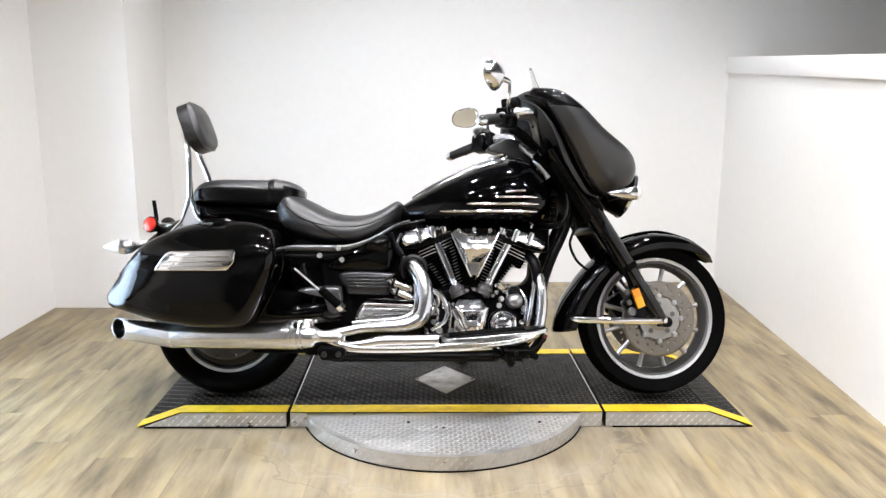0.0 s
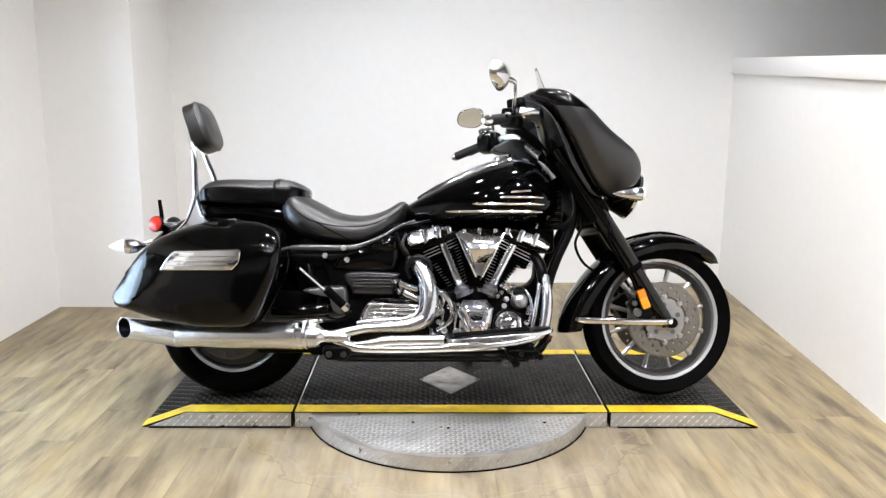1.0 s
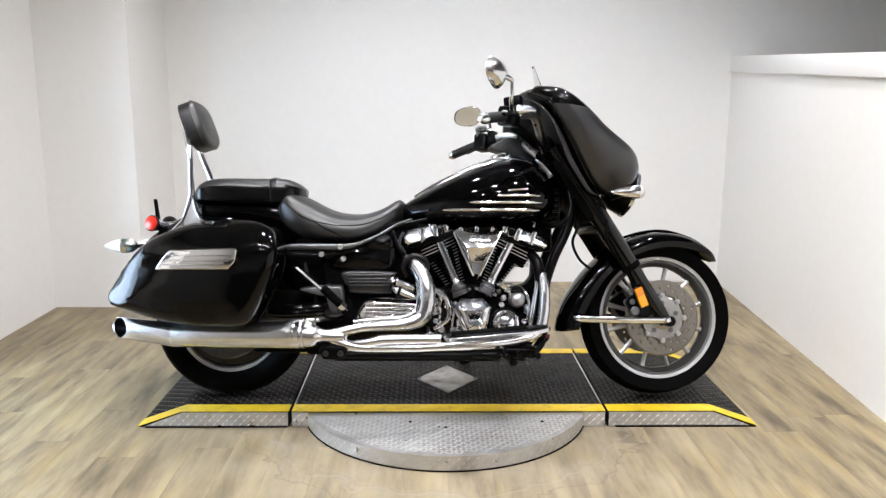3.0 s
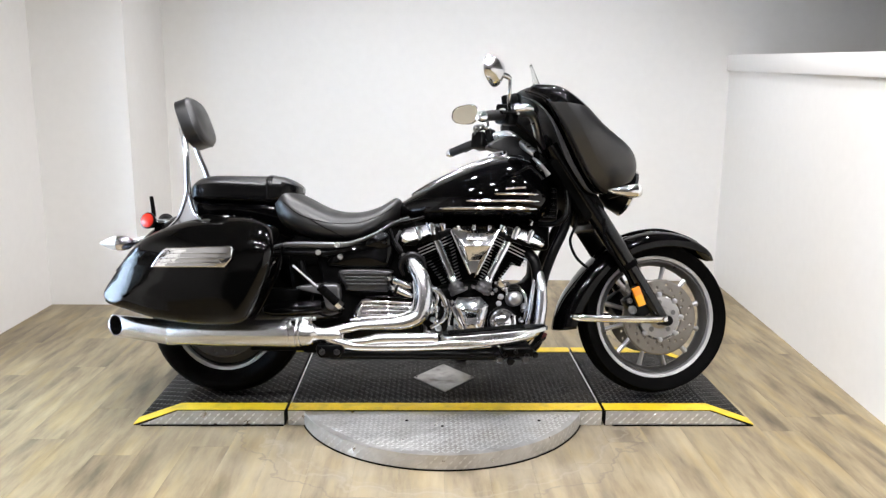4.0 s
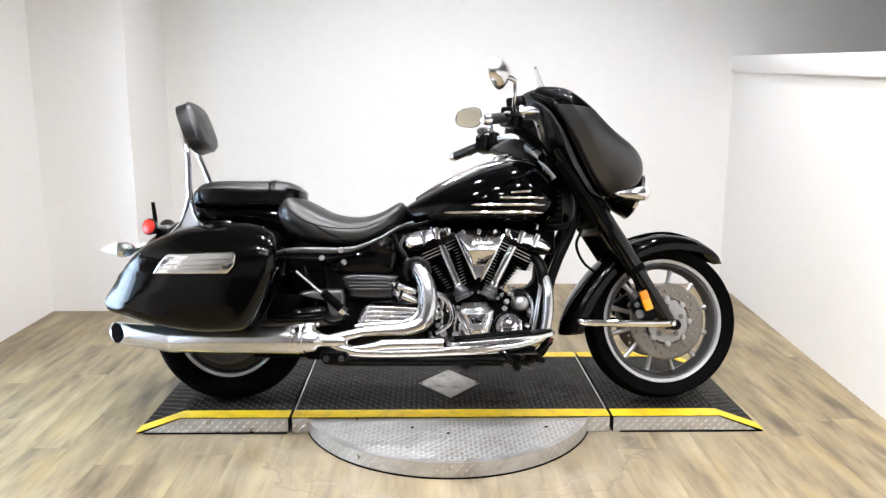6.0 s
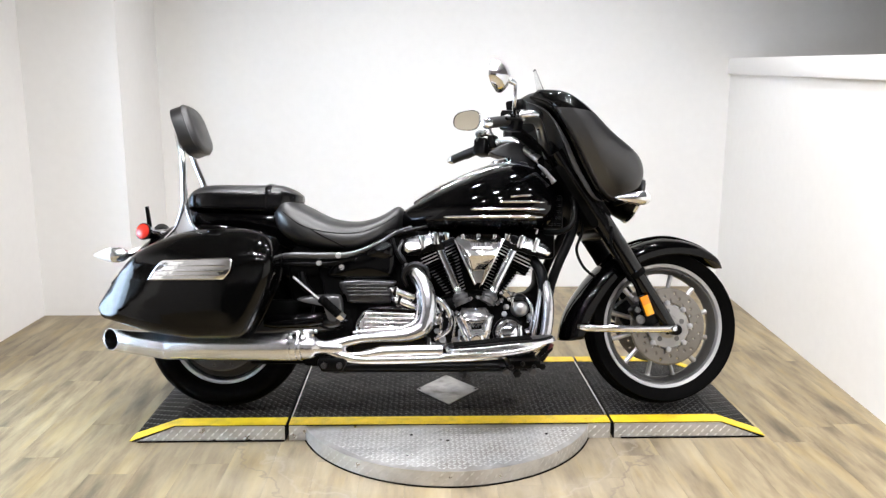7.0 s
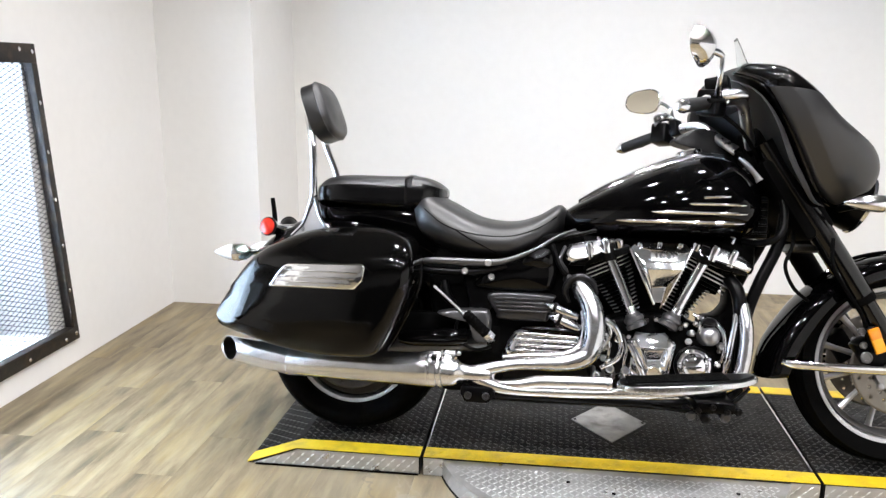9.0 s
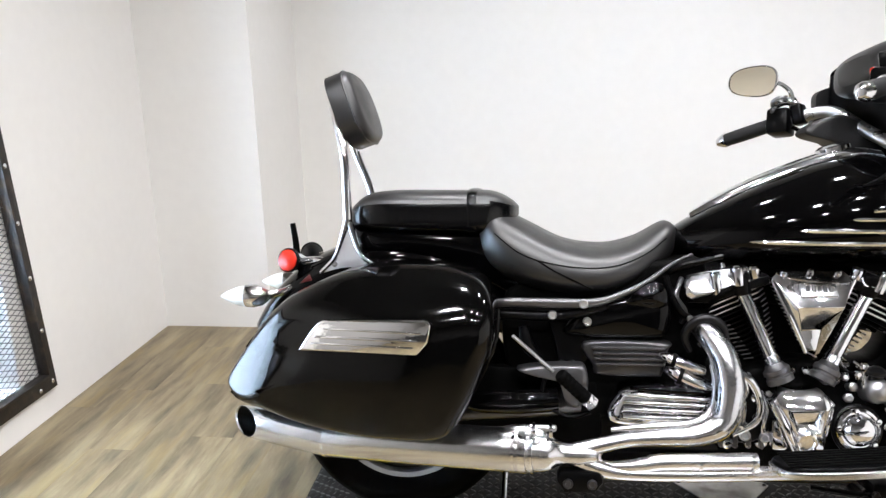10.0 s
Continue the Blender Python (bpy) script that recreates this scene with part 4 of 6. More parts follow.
bpart("cable_adjuster", tube([(0.172, 0.262, 1.108), (0.164, 0.240, 1.118), (0.178, 0.228, 1.126), (0.196, 0.232, 1.124)], [0.006, 0.0055, 0.0055, 0.005], 16, 10), M_alloy, "", perch, True)
bpart("clamp", boxed(-0.016, 0.016, -0.024, 0.024, -0.028, 0.030, 0.008, Matrix.Translation((0.238, 0.248, 1.082)) @ pose(0, 0, 0, 0, -10, -40), 3), M_satin, "black lever clamp", perch, True)
near = mirror_head(-1, (0.115, -0.445, 1.179), (-0.74, 0.60, 0.10), 0.35, (0.058, 0.046))
bpart("mirror_stem", tube([(0.205, -0.30, 1.075), (0.188, -0.36, 1.08), (0.178, -0.41, 1.105), (0.178, -0.42, 1.15), (0.172, -0.425, 1.163)], [0.010, 0.008, 0.007, 0.006, 0.007], 22, 10), M_chrome, "chrome stem", near, True)
bpart("ball_joint", tube([(0.180, -0.42, 1.158), (0.165, -0.428, 1.164), (0.148, -0.435, 1.168)], [0.007, 0.010, 0.008], 8, 10), M_chrome, "chrome ball joint", near, True)
far = mirror_head(1, (0.138, 0.315, 1.186), (-0.70, -0.70, 0.05), -0.1)
bpart("mirror_stem", tube([(0.225, 0.265, 1.10), (0.23, 0.28, 1.145), (0.21, 0.285, 1.17), (0.185, 0.29, 1.18)], [0.008, 0.007, 0.006, 0.007], 18, 8), M_chrome, "chrome stem", far, True)

# fuel tank
TANK = [(-0.172, 0.715, 0.735, 0.757, 0.035), (-0.145, 0.70, 0.735, 0.782, 0.075), (-0.05, 0.69, 0.745, 0.838, 0.135), (0.05, 0.688, 0.755, 0.888, 0.18), (0.16, 0.686, 0.765, 0.932, 0.212), (0.27, 0.686, 0.775, 0.953, 0.222), (0.35, 0.69, 0.785, 0.935, 0.205), (0.405, 0.71, 0.79, 0.885, 0.155), (0.432, 0.74, 0.79, 0.835, 0.08)]
tank = bpart("fuel_tank", loft(TANK, 44, 44, None, 2.25), M_black, "gloss black fuel tank")
tank_y = surface(tank)


def on_tank(x0, x1, z, r, parent):
    pts = []
    for k in range(13):
        x = x0 + (x1 - x0) * k / 12
        pts.append((x, tank_y(x, z) - 0.001, z))
    return bpart("stripe", tube(pts, [r * 0.15] + [r] * 11 + [r * 0.4], 30, 8), M_chrome, "chrome tank stripe", tank)


on_tank(-0.012, 0.352, 0.746, 0.0062, tank)
on_tank(0.088, 0.358, 0.774, 0.0058, tank)
on_tank(0.19, 0.355, 0.800, 0.0052, tank)
bpart("badge", tube([(0.232 + 0.037 * k, tank_y(0.232 + 0.037 * k, 0.818 + 0.003 * k) - 0.002, 0.818 + 0.003 * k) for k in range(3)], 0.004, 8, 6), M_chrome, "chrome emblem bar", tank)
tops = [(-0.12, 0.797), (-0.05, 0.842), (0.05, 0.892), (0.16, 0.935), (0.25, 0.955), (0.32, 0.948)]
bpart("tank_console", loft([(x, z - 0.03, z - 0.01, z + 0.012, w) for (x, z), w in zip(tops, (0.012, 0.03, 0.045, 0.058, 0.064, 0.05))], 20, 30), M_chrome, "chrome tank console", tank)
bpart("fuel_cap", lathe([(0.04, 0), (0.04, 0.008), (0.03, 0.014), (0.0, 0.016)], (0.22, 0, 0.96), (-0.25, 0, 1), 24), M_chrome, "chrome filler cap", tank)
bpart("tank_finisher", tube([(0.345, -0.125, 0.942), (0.366, -0.135, 0.922), (0.389, -0.142, 0.895), (0.402, -0.146, 0.874)], [0.005, 0.010, 0.010, 0.015], 18, 10, squash=0.6), M_rim, "curved chrome finisher", tank)
for s in (-1, 1):
    bolt(0.375, s * 0.10, 0.905, 0.014, M_chrome, tank, False, (0, s, 0.5))

# seats, backrest
seat = bpart("rider_seat", loft([(-0.655, 0.70, 0.76, 0.80, 0.09), (-0.61, 0.66, 0.745, 0.826, 0.155), (-0.53, 0.622, 0.70, 0.792, 0.185), (-0.43, 0.606, 0.668, 0.744, 0.192), (-0.33, 0.61, 0.665, 0.732, 0.182), (-0.25, 0.64, 0.69, 0.752, 0.146), (-0.185, 0.682, 0.735, 0.788, 0.096), (-0.158, 0.715, 0.75, 0.778, 0.045)], 48, 44, None, 2.5), M_leather, "black leather rider saddle")
seat_y = surface(seat)
bpart("piping", tube([(x, seat_y(x, z) - 0.001, z) for x, z in ((-0.60, 0.765), (-0.53, 0.715), (-0.43, 0.690), (-0.33, 0.688), (-0.25, 0.712), (-0.19, 0.75))], 0.0018, 30, 6), M_matt, "", seat)
bpart("seam", tube([(x, seat_y(x, z) - 0.0005, z) for x, z in ((-0.50, 0.705), (-0.46, 0.68), (-0.41, 0.655), (-0.37, 0.635))], 0.0022, 18, 6), M_matt, "", seat)
PILLION = [(-0.975, 0.786, 0.798, 0.812, 0.06), (-0.955, 0.776, 0.80, 0.836, 0.108), (-0.918, 0.770, 0.80, 0.861, 0.134), (-0.85, 0.765, 0.80, 0.869, 0.145), (-0.72, 0.758, 0.80, 0.868, 0.147), (-0.63, 0.757, 0.80, 0.868, 0.142), (-0.59, 0.768, 0.805, 0.858, 0.122), (-0.56, 0.790, 0.812, 0.840, 0.085), (-0.545, 0.805, 0.816, 0.827, 0.03)]
bpart("seat_base", loft([(-0.98, 0.735, 0.76, 0.785, 0.07), (-0.93, 0.70, 0.745, 0.785, 0.115), (-0.75, 0.68, 0.74, 0.785, 0.125), (-0.60, 0.60, 0.70, 0.79, 0.13), (-0.52, 0.56, 0.64, 0.72, 0.13), (-0.45, 0.58, 0.62, 0.66, 0.12)], 24, 24, None, 3.0), M_black, "gloss black seat base")
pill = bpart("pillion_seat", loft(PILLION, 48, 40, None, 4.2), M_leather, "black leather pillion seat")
pill.data.materials.append(M_deepblack)
# faces that do not look upwards take the darker, smoother black
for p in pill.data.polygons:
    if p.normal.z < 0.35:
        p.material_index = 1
strap = [(-0.668, 0.751, 0.80, 0.871, 0.1455), (-0.66, 0.751, 0.80, 0.873, 0.147), (-0.652, 0.751, 0.80, 0.873, 0.147), (-0.645, 0.751, 0.80, 0.871, 0.1455)]
bpart("strap", loft(strap, 48, 8, None, 4.2), M_deepblack, "leather strap across the pillion seat", pill)
pad_m = Matrix.Translation((-0.966, -0.006, 1.076)) @ pose(0, 0, 0, 0, -20, 0)
round_rect = [(math.copysign(abs(math.cos(a)) ** 0.66, math.cos(a)) * 0.132, math.copysign(abs(math.sin(a)) ** 0.66, math.sin(a)) * 0.096) for a in (2 * math.pi * k / 40 for k in range(40))]
bm = pillow(round_rect, 0.032, -0.045, 0.028, 0.012, smooth=False)
pad = bpart("backrest_pad", moved(bm, pad_m @ pose(0, 0, 0, 0, 0, 90)), M_leather, "black leather backrest pad")
bpart("pad_piping", moved(tube([(p[0] * 0.995, -0.012, p[1] * 0.995) for p in round_rect] + [(round_rect[0][0], -0.012, round_rect[0][1])], 0.003, 80, 6), pad_m @ pose(0, 0, 0, 0, 0, 90)), M_leather, "", pad)
sissy = bpart("backrest_frame", tube([(-0.955, -0.142, 0.70), (-0.962, -0.142, 0.82), (-0.966, -0.138, 0.93), (-0.978, -0.125, 0.99), (-1.006, -0.08, 1.08), (-1.012, 0.0, 1.11), (-1.012, 0.08, 1.08), (-1.003, 0.125, 0.985), (-0.965, 0.14, 0.88), (-0.957, 0.142, 0.82), (-0.952, 0.142, 0.70)], 0.0115, 70, 12), M_chrome, "chrome backrest frame")
for s in (-1, 1):
    foot = bpart("frame_foot", prism([(-1.03, 0.665), (-0.985, 0.70), (-0.972, 0.775), (-0.955, 0.80), (-0.94, 0.775), (-0.925, 0.715), (-0.885, 0.685), (-0.93, 0.683), (-0.975, 0.68)], s * 0.152, s * 0.162, 0.0025), M_rim, "polished mounting plate", sissy)
    bpart("foot_ridge", tube([(-0.957, s * 0.158, 0.80), (-0.972, s * 0.161, 0.75), (-0.99, s * 0.162, 0.705), (-1.026, s * 0.161, 0.668)], [0.011, 0.0075, 0.006, 0.005], 18, 10), M_chrome, "", foot)
    bpart("foot_ridge", tube([(-0.952, s * 0.158, 0.79), (-0.936, s * 0.161, 0.735), (-0.918, s * 0.162, 0.705), (-0.888, s * 0.161, 0.687)], [0.009, 0.0065, 0.006, 0.006], 18, 10), M_chrome, "", foot)
    for bx, bz in ((-0.90, 0.692), (-0.99, 0.69), (-0.955, 0.78)):
        bolt(bx, s * 0.157, bz, 0.009, M_chrome, sissy, False, (0, s, 0))

# rear mudguard, tail lamps and signals
rfender = bpart("rear_mudguard", mudguard([(152, 0.425, 0.34, 0.115), (135, 0.43, 0.32, 0.12), (112, 0.428, 0.30, 0.122), (90, 0.425, 0.30, 0.122), (62, 0.42, 0.30, 0.122), (42, 0.41, 0.32, 0.12), (30, 0.40, 0.34, 0.11)], RW), M_black, "gloss black rear mudguard")
rfender.modifiers.new("thickness", "SOLIDIFY").thickness = 0.004
for s in (-1, 1):
    sig = bpart("rear_signal", lathe([(0.0, 0.05), (0.014, 0.045), (0.024, 0.03), (0.029, 0.008), (0.028, -0.01), (0.026, -0.012)], (-1.208, s * 0.155, 0.608), (1, 0, 0.02), 26), M_chrome, "chrome bullet turn signal")
    bpart("lens", lathe([(0.027, -0.01), (0.024, -0.03), (0.016, -0.052), (0.006, -0.072), (0.0, -0.078)], (-1.208, s * 0.155, 0.608), (1, 0, 0.02), 26), M_clear, "clear pointed lens", sig)
    bpart("stalk", tube([(-1.165, s * 0.15, 0.61), (-1.14, s * 0.135, 0.614), (-1.12, s * 0.11, 0.622), (-1.10, s * 0.08, 0.632)], [0.012, 0.009, 0.009, 0.012], 14, 10), M_chrome, "chrome stalk", sig)
    ax = Vector((-0.30, s * 0.93, 0.16)).normalized()
    c = Vector((-1.122, s * 0.10, 0.692))
    rl = bpart("marker_lamp", lathe([(0.0, -0.07), (0.012, -0.066), (0.021, -0.045), (0.026, -0.015), (0.029, 0.0), (0.029, 0.006)], c, ax, 24), M_chrome if s < 0 else M_satin, "chrome marker lamp" if s < 0 else "black marker lamp")
    bpart("lens", lathe([(0.0275, 0.005), (0.027, 0.012), (0.018, 0.017), (0.0, 0.019)], c, ax, 24), M_red, "red lens", rl)
    bpart("lamp_rim", lathe([(0.0275, 0.0), (0.0315, 0.002), (0.0315, 0.009), (0.0275, 0.011)], c, ax, 24, caps=False), M_satin, "black lamp rim", rl)
    bpart("bracket", tube([c - ax * 0.04, (-1.06, s * 0.08, 0.69), (-1.0, s * 0.09, 0.685)], 0.011, 12, 10), M_chrome, "chrome bracket", rl)
bpart("aerial_base", tube([(-1.108, -0.085, 0.705), (-1.111, -0.085, 0.74), (-1.118, -0.085, 0.786)], [0.009, 0.008, 0.007], 10, 10), M_rubber, "black rubber aerial stub")
bpart("tail_lamp", prism([(-1.092, 0.636), (-1.058, 0.644), (-1.066, 0.660)], -0.127, -0.118, 0.003), M_darkred, "small dark red tail lamp on the mudguard")

# saddlebags
BAG = [(-1.222, 0.430), (-1.182, 0.49), (-1.125, 0.56), (-1.06, 0.628), (-0.96, 0.678), (-0.86, 0.702), (-0.77, 0.707), (-0.68, 0.70), (-0.612, 0.67), (-0.588, 0.61), (-0.592, 0.54), (-0.625, 0.45), (-0.668, 0.372), (-0.708, 0.338), (-0.80, 0.330), (-0.90, 0.332), (-1.02, 0.349), (-1.12, 0.376), (-1.196, 0.400)]
for s in (-1, 1):
    bm = pillow(BAG, -0.215, -0.464, 0.058, 0.018, 72, steps=10, shift=(0.05, 0.0))
    for v in bm.verts:
        if v.co.z > 0.585:
            v.co.y += ((v.co.z - 0.585) / 0.12) ** 1.8 * 0.11 * (-0.215 - v.co.y) / 0.25
        v.co.y += (-0.72 - v.co.x) * 0.16
    cut = bmesh.ops.bisect_plane(bm, geom=bm.verts[:] + bm.edges[:] + bm.faces[:], plane_co=(-1.095, -0.405, 0.43), plane_no=(-0.66, -0.73, 0.22), clear_outer=True)
    rim = [e for e in cut["geom_cut"] if isinstance(e, bmesh.types.BMEdge)]
    bmesh.ops.edgeloop_fill(bm, edges=rim)
    bmesh.ops.bevel(bm, geom=rim, offset=0.014, segments=5, affect="EDGES", profile=0.5)
    bag = bpart("saddlebag", bm if s < 0 else mirrored(bm), M_bag, "gloss black hard saddlebag")
    if s < 0:
        bag_y = surface(bag)
    plate = [(-1.008, 0.530), (-0.984, 0.566), (-0.964, 0.590), (-0.948, 0.598), (-0.724, 0.607), (-0.713, 0.599), (-0.720, 0.560), (-0.744, 0.533)]
    lo = bag_y(-0.72, 0.57) - 0.012
    turn = (bag_y(-0.97, 0.56) - bag_y(-0.74, 0.57)) / 0.23

    def laid(bm):
        for v in bm.verts:
            v.co.y += (-0.72 - v.co.x) * turn
        return bm

    bm = laid(prism(plate, lo + 0.02, lo - 0.004, 0.005, seg=3))
    badge = bpart("badge_plate", bm if s < 0 else mirrored(bm), M_badge, "chrome saddlebag plate", bag)
    for xa, xb, za, zb in ((-0.948, -0.735, 0.578, 0.582), (-0.968, -0.742, 0.560, 0.566), (-0.978, -0.752, 0.546, 0.550)):
        bm = laid(boxed(xa, xb, lo - 0.0075, lo - 0.002, za, zb, 0.0015))
        bpart("rib", bm if s < 0 else mirrored(bm), M_chrome, "", badge)
    rail = tube([(-0.586, -0.27, 0.60), (-0.592, -0.275, 0.53), (-0.628, -0.28, 0.44), (-0.675, -0.28, 0.352), (-0.715, -0.28, 0.322)], 0.006, 24, 8)
    bpart("edge_trim", rail if s < 0 else mirrored(rail), M_black, "", bag)

# exhaust

MUFF, MUFF_AXIS = Vector((-0.525, -0.32, 0.292)), Vector((-0.687, 0.11, -0.012)).normalized()


def slash(bm):
    for v in bm.verts:
        d = -(v.co.x + 0.525)
        v.co.z += 0.12 * max(0.0, d - 0.47)
        if d > 0.58:
            v.co.x -= (v.co.y + 0.32 - 0.16 * d) * 1.2 * min(1.0, (d - 0.58) / 0.06)
    return bm


muff = bpart("muffler", slash(lathe([(0.0, -0.06), (0.030, -0.06), (0.038, -0.045), (0.0465, -0.015), (0.0495, 0.02), (0.0495, 0.06), (0.0485, 0.10), (0.0485, 0.27), (0.0460, 0.471), (0.0452, 0.474), (0.0452, 0.477), (0.0420, 0.60), (0.0392, 0.685), (0.0385, 0.692), (0.0372, 0.692), (0.036, 0.60), (0.0, 0.60)], MUFF, MUFF_AXIS, 40)), M_muffler, "long chrome muffler")
bpart("muffler_bore", slash(lathe([(0.0368, 0.688), (0.0355, 0.62), (0.0, 0.615)], MUFF, MUFF_AXIS, 32, caps=False)), M_matt, "dark muffler bore", muff)
bpart("clamp", lathe([(0.047, -0.008), (0.0525, -0.007), (0.0525, 0.009), (0.047, 0.010)], MUFF + Vector((0, 0, 0.002)), MUFF_AXIS, 36, caps=False), M_chrome, "chrome clamp", muff)
for k in (-1, 1):
    bpart("clamp_band", lathe([(0.047, -0.004), (0.0515, -0.003), (0.0515, 0.003), (0.047, 0.004)], MUFF + MUFF_AXIS * 0.02 * k + Vector((0, 0, 0.002)), MUFF_AXIS, 36, caps=False), M_chrome, "", muff)
    bpart("clamp_nut", lathe([(0.008, 0.0), (0.008, 0.008), (0.005, 0.010), (0.0, 0.010)], MUFF + Vector((0.022 * k + 0.004, -0.036, 0.032)), (0, -0.8, 0.6), 6), M_alloy, "", muff)
bpart("front_cover", tube([(-0.60, -0.318, 0.322), (-0.55, -0.320, 0.328), (-0.50, -0.322, 0.326), (-0.46, -0.322, 0.312)], [0.012, 0.022, 0.022, 0.010], 20, 16), M_muffler, "chrome cover over the muffler joint", muff)
bpart("seam_band", lathe([(0.0452, -0.004), (0.0468, -0.003), (0.0468, 0.003), (0.0452, 0.004)], MUFF + MUFF_AXIS * 0.474, MUFF_AXIS, 36, caps=False), M_chrome, "", muff)
bpart("collector", tube([(-0.51, -0.322, 0.291), (-0.475, -0.324, 0.290), (-0.452, -0.323, 0.289), (-0.432, -0.322, 0.288), (-0.40, -0.32, 0.287), (-0.37, -0.318, 0.286)], [0.0445, 0.040, 0.028, 0.0235, 0.0235, 0.018], 24, 24), M_muffler, "chrome collector", muff)
head1 = bpart("rear_header", tube([(-0.43, -0.32, 0.291), (-0.36, -0.31, 0.306), (-0.30, -0.30, 0.317), (-0.235, -0.29, 0.320), (-0.145, -0.277, 0.326), (-0.088, -0.264, 0.352), (-0.071, -0.25, 0.42), (-0.080, -0.232, 0.485), (-0.108, -0.205, 0.532), (-0.125, -0.16, 0.548)], [0.018, 0.018, 0.017, 0.0185, 0.026, 0.032, 0.033, 0.032, 0.028, 0.024], 64, 24), M_header, "wide chrome rear header pipe")
bpart("header_shield", tube([(-0.335, -0.292, 0.336), (-0.26, -0.285, 0.342), (-0.16, -0.270, 0.348), (-0.112, -0.255, 0.375), (-0.100, -0.245, 0.43), (-0.108, -0.232, 0.475)], [0.006, 0.009, 0.010, 0.010, 0.009, 0.005], 40, 12), M_header, "slim chrome shield along the header", head1)
bpart("flange", tube([(-0.145, -0.178, 0.492), (-0.158, -0.182, 0.530), (-0.140, -0.186, 0.562), (-0.108, -0.190, 0.572), (-0.076, -0.190, 0.555), (-0.064, -0.188, 0.520)], [0.006, 0.010, 0.011, 0.011, 0.010, 0.006], 26, 12), M_darkmetal, "dark clamp arched over the header", head1)
for k in range(3):
    fa = 2.1 * k + 0.4
    bolt(-0.118 + 0.036 * math.cos(fa), -0.182, 0.548 + 0.036 * math.sin(fa), 0.008, M_alloy, head1)
head2 = bpart("front_header", tube([(-0.43, -0.32, 0.283), (-0.36, -0.318, 0.256), (-0.30, -0.312, 0.245), (-0.14, -0.296, 0.242), (0.0, -0.28, 0.244), (0.13, -0.26, 0.247), (0.26, -0.23, 0.256), (0.345, -0.212, 0.288), (0.370, -0.20, 0.36), (0.374, -0.188, 0.44), (0.366, -0.165, 0.505)], [0.018, 0.017, 0.0155, 0.016, 0.016, 0.018, 0.020, 0.0205, 0.0205, 0.0195, 0.017], 72, 20), M_header, "chrome front header pipe")
bpart("heat_shield", tube([(-0.345, -0.312, 0.261), (-0.305, -0.312, 0.261), (-0.262, -0.312, 0.266), (-0.23, -0.310, 0.272), (-0.14, -0.30, 0.273), (-0.02, -0.288, 0.273)], [0.009, 0.0135, 0.017, 0.0195, 0.0195, 0.019], 36, 20), M_plate, "chrome heat shield", head2)
bpart("pipe_crotch", tube([(-0.352, -0.306, 0.300), (-0.366, -0.310, 0.284), (-0.356, -0.312, 0.266), (-0.31, -0.310, 0.262), (-0.25, -0.306, 0.262)], [0.008, 0.011, 0.009, 0.008, 0.007], 22, 12), M_header, "chrome web between the two pipes", head2)
for cx, cy in ((-0.03, -0.289), (-0.145, -0.30)):
    bpart("shield_clamp", lathe([(0.0195, -0.004), (0.022, -0.003), (0.022, 0.003), (0.0195, 0.004)], (cx, cy, 0.271), (1, 0.1, 0), 24, caps=False), M_chrome, "", head2)
for x in (-0.505, -0.468):
    bpart("clamp_tab", boxed(x - 0.004, x + 0.004, -0.345, -0.30, 0.330, 0.352, 0.002), M_chrome, "", muff)
bpart("clamp_bolt", lathe([(0.007, 0), (0.007, 0.055), (0.004, 0.058), (0, 0.058)], (-0.513, -0.322, 0.345), (1, 0, 0), 10), M_alloy, "", muff)
bpart("bracket", prism([(-0.455, 0.232), (-0.44, 0.205), (-0.37, 0.205), (-0.352, 0.232), (-0.36, 0.255), (-0.45, 0.255)], -0.30, -0.34, 0.008), M_satin, "black exhaust bracket", muff)
for x in (-0.43, -0.378):
    bolt(x, -0.34, 0.228, 0.011, M_greymetal, muff)

# engine
case = bpart("crankcase", pillow([(-0.08, 0.25), (-0.09, 0.36), (-0.02, 0.44), (0.10, 0.47), (0.20, 0.455), (0.26, 0.42), (0.34, 0.37), (0.36, 0.28), (0.30, 0.21), (0.05, 0.20)], 0.14, -0.15, 0.03, 0.01), M_matt, "black engine crankcase")
bpart("sump", boxed(-0.44, 0.33, -0.14, 0.14, 0.165, 0.24, 0.02), M_satin, "", case)
def facets(points, polys, back):
    """A folded plate: points (x, y, z), faces by index, and a skirt from its border back to the plane y = back."""
    bm = bmesh.new()
    vs = [bm.verts.new(p) for p in points]
    for poly in polys:
        bm.faces.new([vs[i] for i in poly])
    edges = [e for e in bm.edges if len(e.link_faces) == 1]
    made = bmesh.ops.extrude_edge_only(bm, edges=edges)["geom"]
    for v in made:
        if isinstance(v, bmesh.types.BMVert):
            v.co.y = back
    bmesh.ops.recalc_face_normals(bm, faces=bm.faces)
    sharp = [e for e in bm.edges if len(e.link_faces) == 2 and e.calc_face_angle(0.0) > 0.15]
    bmesh.ops.bevel(bm, geom=sharp, offset=0.0022, segments=2, profile=0.5, affect="EDGES")
    return bm


def span_of(z, sheet):
    """Linear reading of a short table of (z, value)."""
    for (za, a), (zb, b) in zip(sheet, sheet[1:]):
        if z <= zb:
            return a + (b - a) * max(0.0, (z - za) / (zb - za))
    return sheet[-1][1]


